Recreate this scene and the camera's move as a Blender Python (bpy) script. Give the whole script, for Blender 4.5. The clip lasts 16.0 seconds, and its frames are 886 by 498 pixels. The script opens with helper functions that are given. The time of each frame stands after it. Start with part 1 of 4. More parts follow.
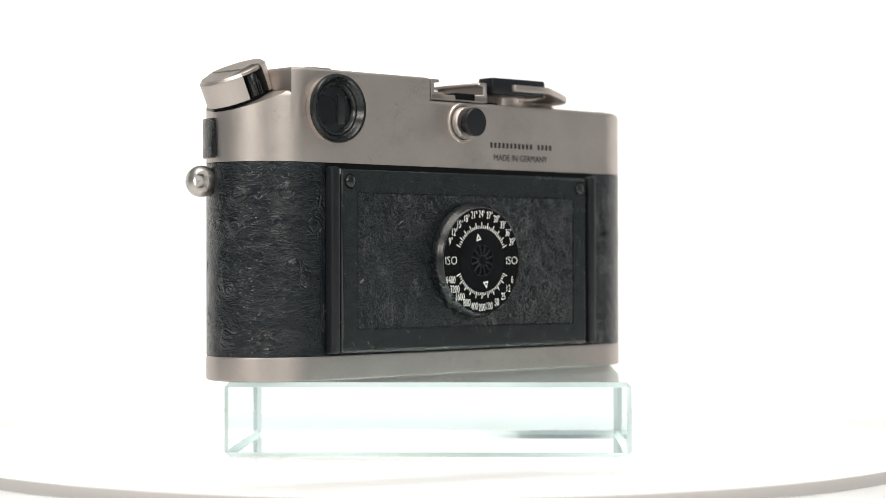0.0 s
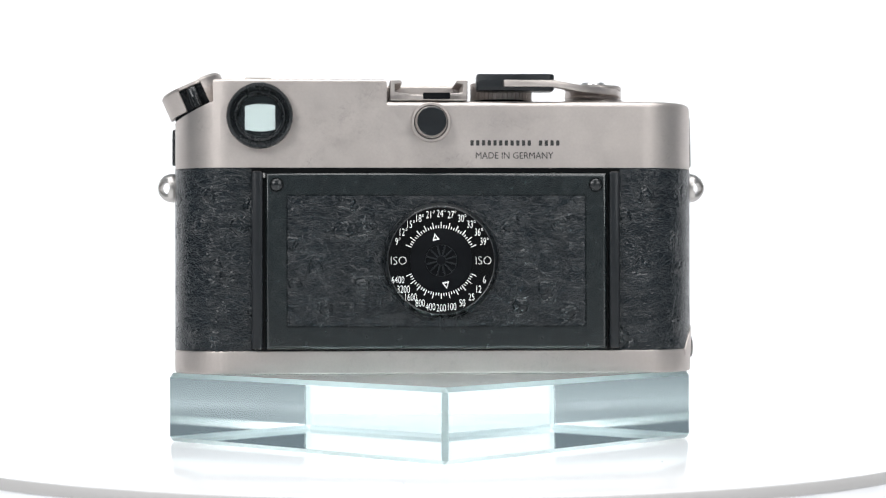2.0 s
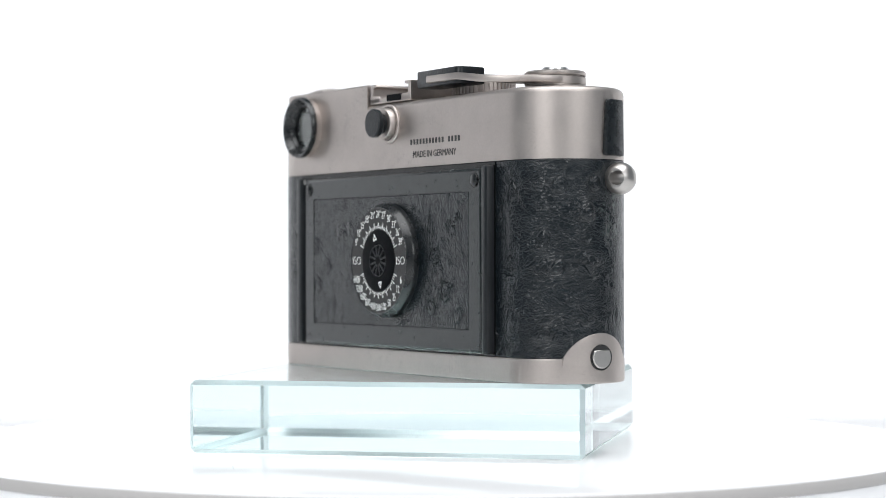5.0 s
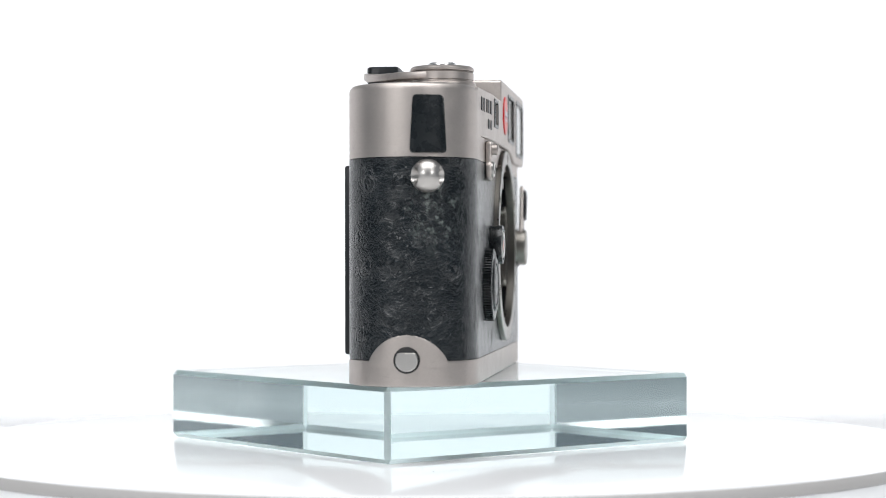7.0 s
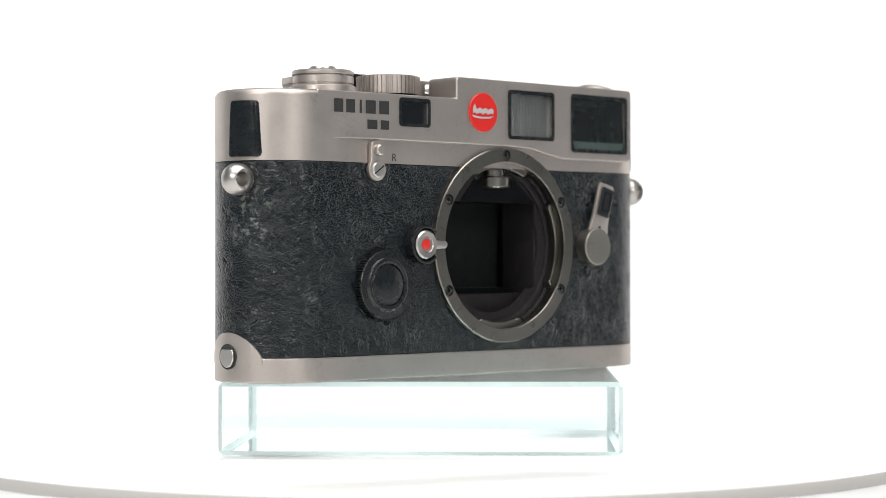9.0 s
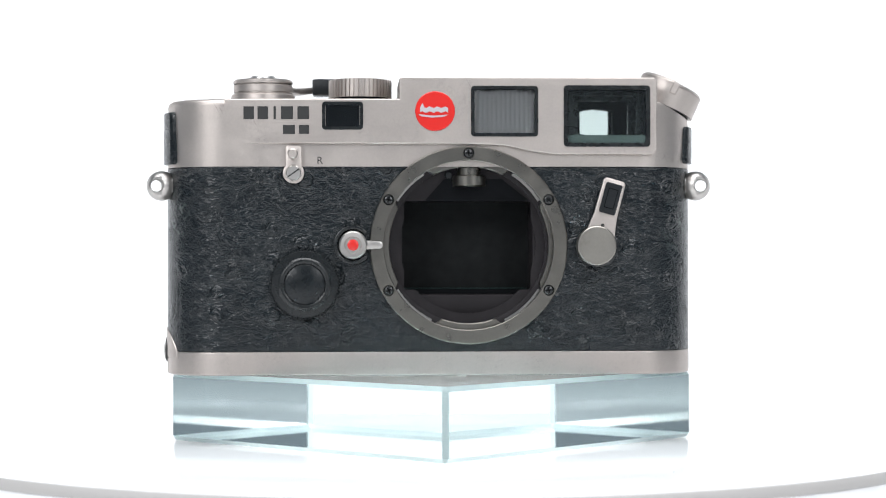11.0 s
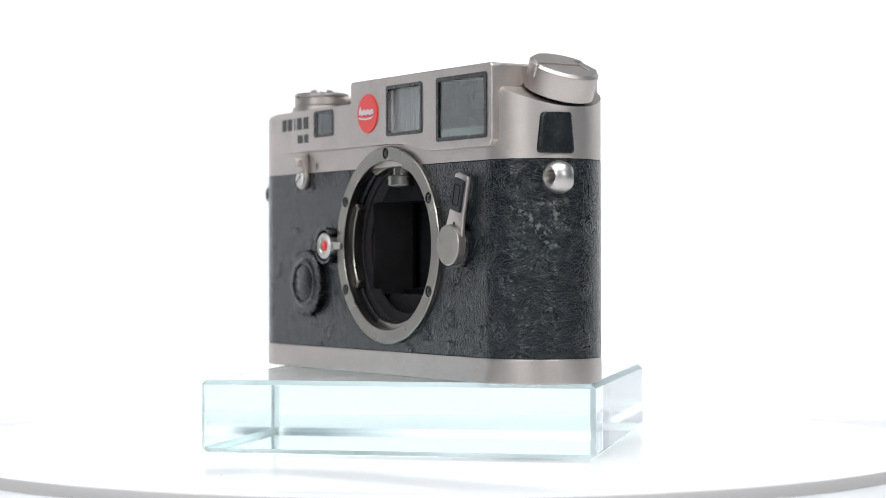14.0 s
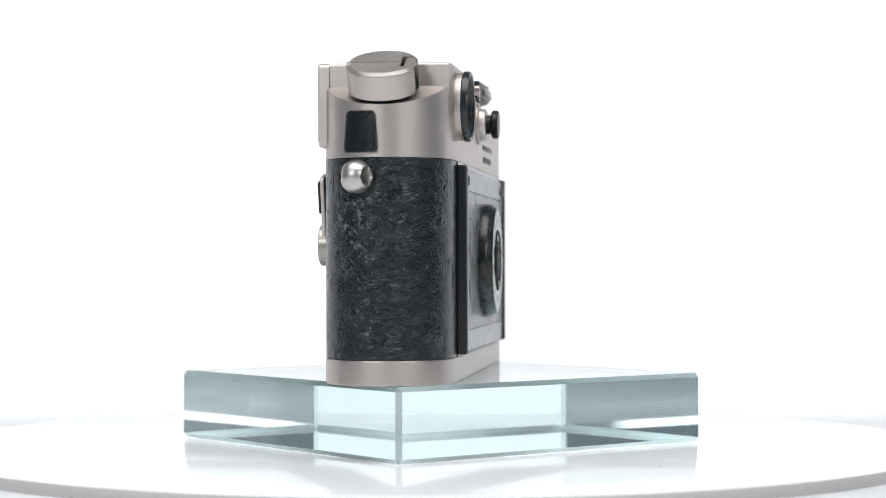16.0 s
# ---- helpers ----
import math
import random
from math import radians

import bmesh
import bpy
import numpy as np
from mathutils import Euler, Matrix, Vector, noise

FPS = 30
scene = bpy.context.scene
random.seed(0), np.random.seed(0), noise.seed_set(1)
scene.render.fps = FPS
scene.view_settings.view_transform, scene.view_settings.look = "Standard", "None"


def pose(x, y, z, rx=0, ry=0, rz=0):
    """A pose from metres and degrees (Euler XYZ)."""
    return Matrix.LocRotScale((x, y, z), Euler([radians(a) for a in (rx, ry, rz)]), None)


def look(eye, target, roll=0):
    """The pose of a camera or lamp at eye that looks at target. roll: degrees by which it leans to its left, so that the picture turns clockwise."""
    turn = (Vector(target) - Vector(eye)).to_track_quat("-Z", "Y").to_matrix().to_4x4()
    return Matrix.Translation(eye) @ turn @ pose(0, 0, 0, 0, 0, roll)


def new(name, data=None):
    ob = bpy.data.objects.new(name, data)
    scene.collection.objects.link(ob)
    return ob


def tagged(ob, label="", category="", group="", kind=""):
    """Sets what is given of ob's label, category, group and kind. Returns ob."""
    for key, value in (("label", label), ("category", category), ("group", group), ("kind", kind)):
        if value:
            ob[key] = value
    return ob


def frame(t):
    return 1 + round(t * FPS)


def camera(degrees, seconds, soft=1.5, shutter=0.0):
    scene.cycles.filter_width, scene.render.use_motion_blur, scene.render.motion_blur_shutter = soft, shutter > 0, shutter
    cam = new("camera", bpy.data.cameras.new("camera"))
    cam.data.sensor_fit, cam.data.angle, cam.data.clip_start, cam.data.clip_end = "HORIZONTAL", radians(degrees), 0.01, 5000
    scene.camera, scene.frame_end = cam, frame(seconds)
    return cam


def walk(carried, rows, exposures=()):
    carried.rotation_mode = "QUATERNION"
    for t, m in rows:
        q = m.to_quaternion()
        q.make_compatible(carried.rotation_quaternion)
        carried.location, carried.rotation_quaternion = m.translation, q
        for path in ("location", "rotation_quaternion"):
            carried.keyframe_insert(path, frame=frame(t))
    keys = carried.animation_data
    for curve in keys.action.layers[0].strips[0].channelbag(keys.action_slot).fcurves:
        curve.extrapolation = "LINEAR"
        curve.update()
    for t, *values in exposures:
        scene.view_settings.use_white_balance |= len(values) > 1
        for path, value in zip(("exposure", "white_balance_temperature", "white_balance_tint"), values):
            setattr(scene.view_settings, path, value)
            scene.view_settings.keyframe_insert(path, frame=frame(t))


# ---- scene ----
# ---------- viewing camera: stands still before a turntable ----------
cam = camera(24.764, 16.0, soft=0.8)
EYE = look((0.0, -0.53725, 0.04734), (0.00305, 0.0, 0.05066), -0.1)
walk(cam, [(0.0, EYE), (16.0, EYE)], [
    (0.0, 0.22, 7050, 10), (1.0, 0.28, 6720, 10), (1.8, 0.3, 6480, 10), (3.0, 0.3, 6400, 10), (4.2, 0.25, 6400, 10), (6.0, 0.0, 6420, 10), (7.0, 0.0, 6450, 10),
    (8.0, 0.08, 6650, 10), (9.2, 0.28, 6850, 10), (11.3, 0.36, 6330, 10), (12.5, 0.31, 6290, 10), (13.5, 0.22, 6360, 10), (14.5, 0.08, 6360, 10), (15.5, 0.0, 6400, 10), (16.0, 0.0, 6400, 10)])
cam.data.dof.use_dof, cam.data.dof.focus_distance, cam.data.dof.aperture_fstop = True, 0.497, 16.0

# ---------- turn of the table ----------
TURN_START, TURN_RATE = 220.2, -20.023        # degrees, degrees a second
GLASS_TOP = 0.01814


# ---------- light ----------
world = bpy.data.worlds.new("studio")
scene.world = world
world.use_nodes = True
world.node_tree.nodes["Background"].inputs[0].default_value = (0.78, 0.90, 1.0, 1)
world.node_tree.nodes["Background"].inputs[1].default_value = 0.20


def softbox(name, eye, target, w, h, watts, color=(1, 1, 1)):
    d = bpy.data.lights.new(name, "AREA")
    d.shape, d.size, d.size_y, d.energy, d.color = "RECTANGLE", w, h, watts, color
    ob = new(name, d)
    ob.matrix_world = look(eye, target)
    return ob


softbox("softbox_top", (0.0, -0.22, 0.85), (0, 0, 0), 0.95, 0.72, 9.2)
softbox("softbox_left", (-0.50, -0.85, 0.46), (0, 0, 0.05), 0.26, 0.30, 2.8)
softbox("softbox_right", (0.50, -0.85, 0.46), (0, 0, 0.05), 0.32, 0.36, 2.1)

# ---------- materials ----------
R_END, X_END = 15.45, 53.35        # round ends of the camera body, millimetres


def mat(name):
    m = bpy.data.materials.new(name)
    m.use_nodes = True
    return m, m.node_tree, m.node_tree.nodes["Principled BSDF"]


def node(nt, kind, **inputs):
    n = nt.nodes.new(kind)
    for key, value in inputs.items():
        n.inputs[key.replace("_", " ")].default_value = value
    return n


def coords(nt):
    return nt.nodes.new("ShaderNodeTexCoord").outputs["Object"]


def noise_tex(nt, co, scale, detail=4.0, rough=0.55):
    n = node(nt, "ShaderNodeTexNoise", Scale=scale, Detail=detail, Roughness=rough)
    nt.links.new(co, n.inputs["Vector"])
    return n.outputs["Fac"]


def ramp(nt, fac, a, b, ca, cb):
    r = nt.nodes.new("ShaderNodeValToRGB")
    r.color_ramp.elements[0].position, r.color_ramp.elements[1].position = a, b
    r.color_ramp.elements[0].color, r.color_ramp.elements[1].color = (*ca, 1), (*cb, 1)
    nt.links.new(fac, r.inputs[0])
    return r.outputs[0]


def bump(nt, bsdf, height, strength, distance):
    b = node(nt, "ShaderNodeBump", Strength=strength, Distance=distance)
    nt.links.new(height, b.inputs["Height"])
    nt.links.new(b.outputs[0], bsdf.inputs["Normal"])
    return b


def maths(nt, op, a, b=None):
    n = nt.nodes.new("ShaderNodeMath")
    n.operation = op
    for k, v in enumerate((a, b)):
        if v is None:
            continue
        if isinstance(v, (int, float)):
            n.inputs[k].default_value = v
        else:
            nt.links.new(v, n.inputs[k])
    return n.outputs[0]


def metal(name, dark, light, rough, grain=0.6, speck=4200.0, marks=0.0):
    """Bead-blasted metal: a fine grain, cloudy wear at centimetre size, and, with marks, rubbed patches and hair scratches."""
    m, nt, p = mat(name)
    co = coords(nt)
    cloud = noise_tex(nt, co, 70.0, 5.0, 0.6)
    tone = ramp(nt, cloud, 0.32, 0.68, dark, light)
    if marks:
        lines = None
        for turn, shift in ((0.45, 0.0), (2.1, 0.3)):
            spin = nt.nodes.new("ShaderNodeVectorRotate")
            spin.rotation_type = "Y_AXIS"
            spin.inputs["Angle"].default_value = turn
            nt.links.new(co, spin.inputs["Vector"])
            v = nt.nodes.new("ShaderNodeVectorMath")
            v.operation = "MULTIPLY_ADD"
            v.inputs[1].default_value, v.inputs[2].default_value = (0.06, 0.05, 1.0), (shift, 0.0, shift)
            nt.links.new(spin.outputs[0], v.inputs[0])
            one = ramp(nt, noise_tex(nt, v.outputs[0], 2400.0, 2.0, 0.5), 0.66, 0.72, (0, 0, 0), (1, 1, 1))
            lines = one if lines is None else maths(nt, "ADD", lines, one)
        rubbed = ramp(nt, noise_tex(nt, co, 95.0, 6.0, 0.7), 0.52, 0.68, (0, 0, 0), (1, 1, 1))
        dirt = ramp(nt, noise_tex(nt, co, 900.0, 5.0, 0.7), 0.42, 0.66, (0, 0, 0), (1, 1, 1))
        amount = maths(nt, "MULTIPLY", maths(nt, "ADD", maths(nt, "MULTIPLY", dirt, 0.7), lines), maths(nt, "MULTIPLY", rubbed, marks))
        amount = maths(nt, "MINIMUM", maths(nt, "ADD", amount, maths(nt, "MULTIPLY", noise_tex(nt, co, 1600.0, 3.0, 0.7), 0.24)), 0.7)
        mix = nt.nodes.new("ShaderNodeMix")
        mix.data_type = "RGBA"
        nt.links.new(amount, mix.inputs["Factor"])
        nt.links.new(tone, mix.inputs["A"])
        mix.inputs["B"].default_value = tuple(c * 0.42 for c in dark) + (1,)
        tone = mix.outputs["Result"]
    nt.links.new(tone, p.inputs["Base Color"])
    p.inputs["Metallic"].default_value = 1.0
    nt.links.new(ramp(nt, noise_tex(nt, co, 220.0, 4.0), 0.3, 0.7, (rough - 0.04,) * 3, (rough + 0.05,) * 3), p.inputs["Roughness"])
    bump(nt, p, noise_tex(nt, co, speck, 2.0), grain, 0.00004)
    return m


def plastic(name, color, rough, grain=0.1, scale=5000.0, deep=0.00004):
    m, nt, p = mat(name)
    co = coords(nt)
    c2 = tuple(min(1, c * 1.3 + 0.001) for c in color)
    nt.links.new(ramp(nt, noise_tex(nt, co, 180.0, 5.0), 0.35, 0.7, color, c2), p.inputs["Base Color"])
    nt.links.new(ramp(nt, noise_tex(nt, co, 400.0, 4.0), 0.3, 0.7, (rough - 0.05,) * 3, (rough + 0.07,) * 3), p.inputs["Roughness"])
    bump(nt, p, noise_tex(nt, co, scale, 2.0), grain, deep)
    p.inputs["Specular IOR Level"].default_value = 0.32
    return m


def leather_mat():
    """Black ostrich leather: crinkled grain in patches of changing direction, raised quill marks with rings round them, and scuffs that lost their black."""
    m, nt, p = mat("ostrich_leather")
    co = coords(nt)
    flat = nt.nodes.new("ShaderNodeTexCoord").outputs["UV"]

    def shaken(scale, amount):
        n = node(nt, "ShaderNodeTexNoise", Scale=scale, Detail=2.0)
        n.noise_dimensions = "2D"
        nt.links.new(flat, n.inputs["Vector"])
        v = nt.nodes.new("ShaderNodeVectorMath")
        v.operation = "MULTIPLY_ADD"
        nt.links.new(n.outputs["Color"], v.inputs[0])
        v.inputs[1].default_value = (amount, amount, 0.0)
        nt.links.new(flat, v.inputs[2])
        return v.outputs[0]
    loose, tight = shaken(260.0, 0.0040), shaken(620.0, 0.0010)

    def wrinkles(vector, turn, scale, stretch, width):
        """Grooves between long cells that lie along one direction: 1 in a groove, 0 on the flat."""
        spin = nt.nodes.new("ShaderNodeVectorRotate")
        spin.rotation_type = "Z_AXIS"
        spin.inputs["Angle"].default_value = radians(turn)
        nt.links.new(vector, spin.inputs["Vector"])
        size = nt.nodes.new("ShaderNodeVectorMath")
        size.operation = "MULTIPLY"
        size.inputs[1].default_value = (1.0 / stretch, 1.0, 1.0)
        nt.links.new(spin.outputs[0], size.inputs[0])
        v = node(nt, "ShaderNodeTexVoronoi", Scale=scale)
        v.voronoi_dimensions, v.feature = "2D", "DISTANCE_TO_EDGE"
        nt.links.new(size.outputs[0], v.inputs["Vector"])
        return ramp(nt, v.outputs["Distance"], 0.0, width, (1, 1, 1), (0, 0, 0))

    def patch(scale, a, b, shift):
        n = node(nt, "ShaderNodeTexNoise", Scale=scale, Detail=2.0)
        v = nt.nodes.new("ShaderNodeVectorMath")
        v.inputs[1].default_value = (0.0, 0.0, shift)
        nt.links.new(flat, v.inputs[0])
        nt.links.new(v.outputs[0], n.inputs["Vector"])
        return ramp(nt, n.outputs["Fac"], a, b, (0, 0, 0), (1, 1, 1))
    # three directions of grain, each in patches of its own, and a coarser net over all
    first, second = patch(170.0, 0.47, 0.51, 0.1), patch(190.0, 0.47, 0.51, 0.6)
    rest = maths(nt, "SUBTRACT", 1.0, first)
    shares = (first, maths(nt, "MULTIPLY", rest, second), maths(nt, "MULTIPLY", rest, maths(nt, "SUBTRACT", 1.0, second)))
    crease = maths(nt, "MULTIPLY", wrinkles(loose, 50, 430.0, 1.5, 0.07), 0.9)
    for share, (turn, scale, stretch, width) in zip(shares, ((12, 1500.0, 2.0, 0.22), (72, 1400.0, 2.2, 0.22), (135, 1550.0, 2.0, 0.22))):
        crease = maths(nt, "ADD", crease, maths(nt, "MULTIPLY", wrinkles(loose, turn, scale, stretch, width), share))
    # quill marks, about a centimetre apart
    quill = node(nt, "ShaderNodeTexVoronoi", Scale=88.0, Randomness=0.85)
    quill.voronoi_dimensions = "2D"
    nt.links.new(shaken(260.0, 0.0030), quill.inputs["Vector"])
    d = quill.outputs["Distance"]
    dome = ramp(nt, d, 0.05, 0.24, (1, 1, 1), (0, 0, 0))
    groove = maths(nt, "MULTIPLY", ramp(nt, maths(nt, "ABSOLUTE", maths(nt, "SUBTRACT", d, 0.165)), 0.0, 0.03, (1, 1, 1), (0, 0, 0)), patch(420.0, 0.36, 0.52, 2.1))
    pit = maths(nt, "MULTIPLY", ramp(nt, maths(nt, "ABSOLUTE", maths(nt, "SUBTRACT", d, 0.07)), 0.0, 0.025, (1, 1, 1), (0, 0, 0)), patch(500.0, 0.42, 0.55, 2.9))
    waves = maths(nt, "POWER", maths(nt, "ABSOLUTE", maths(nt, "SINE", maths(nt, "MULTIPLY", d, 62.0))), 6.0)
    rings = maths(nt, "MULTIPLY", maths(nt, "MULTIPLY", waves, ramp(nt, d, 0.20, 0.42, (0.8,) * 3, (0, 0, 0))), patch(520.0, 0.45, 0.6, 3.7))
    fine = noise_tex(nt, tight, 2300.0, 2.0, 0.6)
    h = maths(nt, "MULTIPLY", maths(nt, "MULTIPLY", crease, ramp(nt, d, 0.10, 0.22, (0.3,) * 3, (1, 1, 1))), -0.23)
    for part_h, weight in ((dome, 1.6), (groove, -1.9), (pit, -1.2), (rings, -1.0), (fine, 0.16), (noise_tex(nt, flat, 300.0, 2.0), 0.4)):
        h = maths(nt, "ADD", h, maths(nt, "MULTIPLY", part_h, weight))
    bump(nt, p, h, 1.0, 0.00017)
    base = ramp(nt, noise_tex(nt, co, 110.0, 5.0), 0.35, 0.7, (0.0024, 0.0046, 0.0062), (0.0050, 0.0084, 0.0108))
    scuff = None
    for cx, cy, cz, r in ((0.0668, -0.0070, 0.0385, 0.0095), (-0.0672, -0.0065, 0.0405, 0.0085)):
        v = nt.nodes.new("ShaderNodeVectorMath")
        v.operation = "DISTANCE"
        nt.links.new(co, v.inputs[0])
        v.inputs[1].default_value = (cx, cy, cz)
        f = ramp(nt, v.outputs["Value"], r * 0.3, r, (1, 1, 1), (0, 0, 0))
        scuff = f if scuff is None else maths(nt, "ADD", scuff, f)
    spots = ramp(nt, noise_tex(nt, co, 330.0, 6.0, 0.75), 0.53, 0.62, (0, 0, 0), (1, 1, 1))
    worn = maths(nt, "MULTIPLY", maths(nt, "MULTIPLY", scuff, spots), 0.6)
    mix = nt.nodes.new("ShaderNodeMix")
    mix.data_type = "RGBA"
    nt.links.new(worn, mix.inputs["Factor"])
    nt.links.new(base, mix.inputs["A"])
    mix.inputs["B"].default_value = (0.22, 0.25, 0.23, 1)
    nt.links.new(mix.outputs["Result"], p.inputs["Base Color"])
    nt.links.new(ramp(nt, noise_tex(nt, flat, 260.0, 3.0), 0.3, 0.7, (0.18,) * 3, (0.25,) * 3), p.inputs["Roughness"])
    p.inputs["Specular IOR Level"].default_value = 0.45
    return m


def flat_map(ob):
    """Lays the leather out flat: along the body's girth, and up."""
    me = ob.data
    layer = me.uv_layers.new(name="girth") if not me.uv_layers else me.uv_layers[0]
    r, xe = R_END * 0.001, X_END * 0.001
    for poly in me.polygons:
        mid = poly.center
        for k in poly.loop_indices:
            c = me.vertices[me.loops[k].vertex_index].co
            a = math.atan2(c.y, max(abs(c.x) - xe, 1e-7))
            if abs(mid.x) <= xe:
                u = c.x if mid.y < 0 else 2 * xe + math.pi * r - c.x
            elif mid.x > 0:
                u = xe + r * (a + math.pi / 2)
            else:
                u = 3 * xe + math.pi * r + r * (math.pi / 2 - a)
            layer.data[k].uv = (u, c.z)


def glass_mat(name, color, rough=0.0, ior=1.5):
    m, nt, p = mat(name)
    p.inputs["Base Color"].default_value = (*color, 1)
    p.inputs["Transmission Weight"].default_value = 1.0
    p.inputs["Roughness"].default_value = rough
    p.inputs["IOR"].default_value = ior
    return m


def plain(name, color, rough=0.5, metallic=0.0):
    m, nt, p = mat(name)
    p.inputs["Base Color"].default_value = (*color, 1)
    p.inputs["Roughness"].default_value = rough
    p.inputs["Metallic"].default_value = metallic
    return m


TITAN = metal("blasted_titanium", (0.475, 0.428, 0.400), (0.515, 0.466, 0.436), 0.43, 0.6, 6000.0, 0.38)
SATIN = metal("satin_steel", (0.48, 0.46, 0.44), (0.55, 0.53, 0.51), 0.34, 0.06)
LUG = metal("lug_steel", (0.42, 0.40, 0.382), (0.46, 0.44, 0.42), 0.36, 0.1)
MOUNT = metal("mount_steel", (0.205, 0.192, 0.172), (0.24, 0.226, 0.204), 0.30, 0.12, 2600.0, 0.3)
PIVOT = metal("rubbed_titanium", (0.29, 0.272, 0.245), (0.34, 0.32, 0.29), 0.36, 0.5, 3000.0, 0.6)
BRIGHT = metal("bright_steel", (0.56, 0.55, 0.54), (0.64, 0.63, 0.62), 0.3, 0.05)
BLACK = plastic("black_lacquer", (0.0045, 0.0058, 0.0066), 0.27, 0.12)
BLACK.node_tree.nodes["Principled BSDF"].inputs["Specular IOR Level"].default_value = 0.5
LACQUER = plastic("gloss_black_lacquer", (0.0075, 0.0105, 0.011), 0.22, 0.06)
LACQUER.node_tree.nodes["Principled BSDF"].inputs["Specular IOR Level"].default_value = 0.55
RUBBER = plastic("black_plastic", (0.006, 0.0075, 0.009), 0.34, 0.6, 1500.0, 0.00012)
VULC = plastic("black_pad", (0.006, 0.008, 0.0095), 0.27, 0.8, 260.0, 0.0002)
MATTE = plastic("matt_black", (0.0045, 0.005, 0.006), 0.6, 0.2)
MATTE.node_tree.nodes["Principled BSDF"].inputs["Specular IOR Level"].default_value = 0.04
BAFFLE = plastic("grey_black_baffle", (0.020, 0.018, 0.0195), 0.55, 0.2)
BAFFLE.node_tree.nodes["Principled BSDF"].inputs["Specular IOR Level"].default_value = 0.12
CURTAIN = plastic("shutter_cloth", (0.0035, 0.0045, 0.005), 0.8, 0.6, 2500.0)
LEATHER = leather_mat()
DIALFACE = plain("gloss_black_dial", (0.003, 0.003, 0.003), 0.14)
DIALFACE.node_tree.nodes["Principled BSDF"].inputs["Specular IOR Level"].default_value = 0.25
WHITE_INK = plain("white_ink", (0.80, 0.80, 0.78), 0.5)
DARK_INK = plain("dark_ink", (0.018, 0.018, 0.018), 0.45)
RED = plain("red_enamel", (0.56, 0.016, 0.012), 0.3)
SILVER_INK = plain("silver_relief", (0.50, 0.47, 0.49), 0.35, 0.3)
LENS = glass_mat("finder_glass", (0.74, 0.80, 0.785), 0.0, 1.5)
FROST = glass_mat("ribbed_glass", (0.80, 0.82, 0.82), 0.32)
SMOKED = glass_mat("smoked_glass", (0.42, 0.47, 0.52), 0.02, 1.5)
BLOCK = glass_mat("clear_block_glass", (0.82, 0.958, 0.966), 0.0, 1.51)


def ground_edge_mat():
    """Finely ground glass: lets light through and scatters it forward."""
    m, nt, p = mat("ground_glass_edge")
    p.inputs["Base Color"].default_value = (0.88, 0.97, 0.97, 1)
    p.inputs["Transmission Weight"].default_value = 1.0
    p.inputs["Roughness"].default_value = 0.3
    soft = node(nt, "ShaderNodeBsdfTranslucent", Color=(0.80, 0.93, 0.93, 1))
    mix = node(nt, "ShaderNodeMixShader", Fac=0.55)
    nt.links.new(p.outputs[0], mix.inputs[1])
    nt.links.new(soft.outputs[0], mix.inputs[2])
    nt.links.new(mix.outputs[0], nt.nodes["Material Output"].inputs["Surface"])
    return m


EDGE = ground_edge_mat()


def table_mat():
    m, nt, p = mat("white_lacquer")
    nt.links.new(ramp(nt, noise_tex(nt, coords(nt), 12.0, 2.0), 0.3, 0.7, (0.885, 0.885, 0.89), (0.90, 0.90, 0.905)), p.inputs["Base Color"])
    p.inputs["Roughness"].default_value = 0.10
    return m


TABLE = table_mat()
# grey that puts the shade on the white rim into its colour
RIM = plain("rim_shade_grey", (0.42, 0.405, 0.395), 0.5)


def paper_mat():
    m, nt, p = mat("white_paper")
    nt.links.new(ramp(nt, noise_tex(nt, coords(nt), 6.0, 3.0), 0.3, 0.7, (0.84, 0.84, 0.84), (0.88, 0.88, 0.88)), p.inputs["Base Color"])
    p.inputs["Roughness"].default_value = 0.8
    return m


PAPER = paper_mat()


# backdrop cloth with added emission in place of lamps shining on it
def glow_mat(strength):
    m, nt, p = mat("glowing_backdrop_cloth")
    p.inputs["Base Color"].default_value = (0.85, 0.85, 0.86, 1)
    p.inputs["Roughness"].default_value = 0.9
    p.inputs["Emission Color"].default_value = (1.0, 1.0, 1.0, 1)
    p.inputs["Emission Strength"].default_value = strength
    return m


# ---------- mesh helpers: millimetres in, metres out ----------
AX = {"x": (1, 2, 0), "y": (0, 2, 1), "z": (0, 1, 2)}


def put(axis, u, v, w):
    """A point from its two coordinates across the axis and one along it."""
    co = [0.0, 0.0, 0.0]
    a, b, c = AX[axis]
    co[a], co[b], co[c] = u, v, w
    return Vector(co)


def bevel(bm, r, segs=2, angle=32, pick=None):
    bm.normal_update()
    edges = [e for e in bm.edges if len(e.link_faces) == 2 and e.calc_face_angle(0) > radians(angle) and (pick is None or pick(e))]
    if edges and r > 0:
        bmesh.ops.bevel(bm, geom=edges, offset=r, segments=segs, affect="EDGES", profile=0.5, clamp_overlap=True)


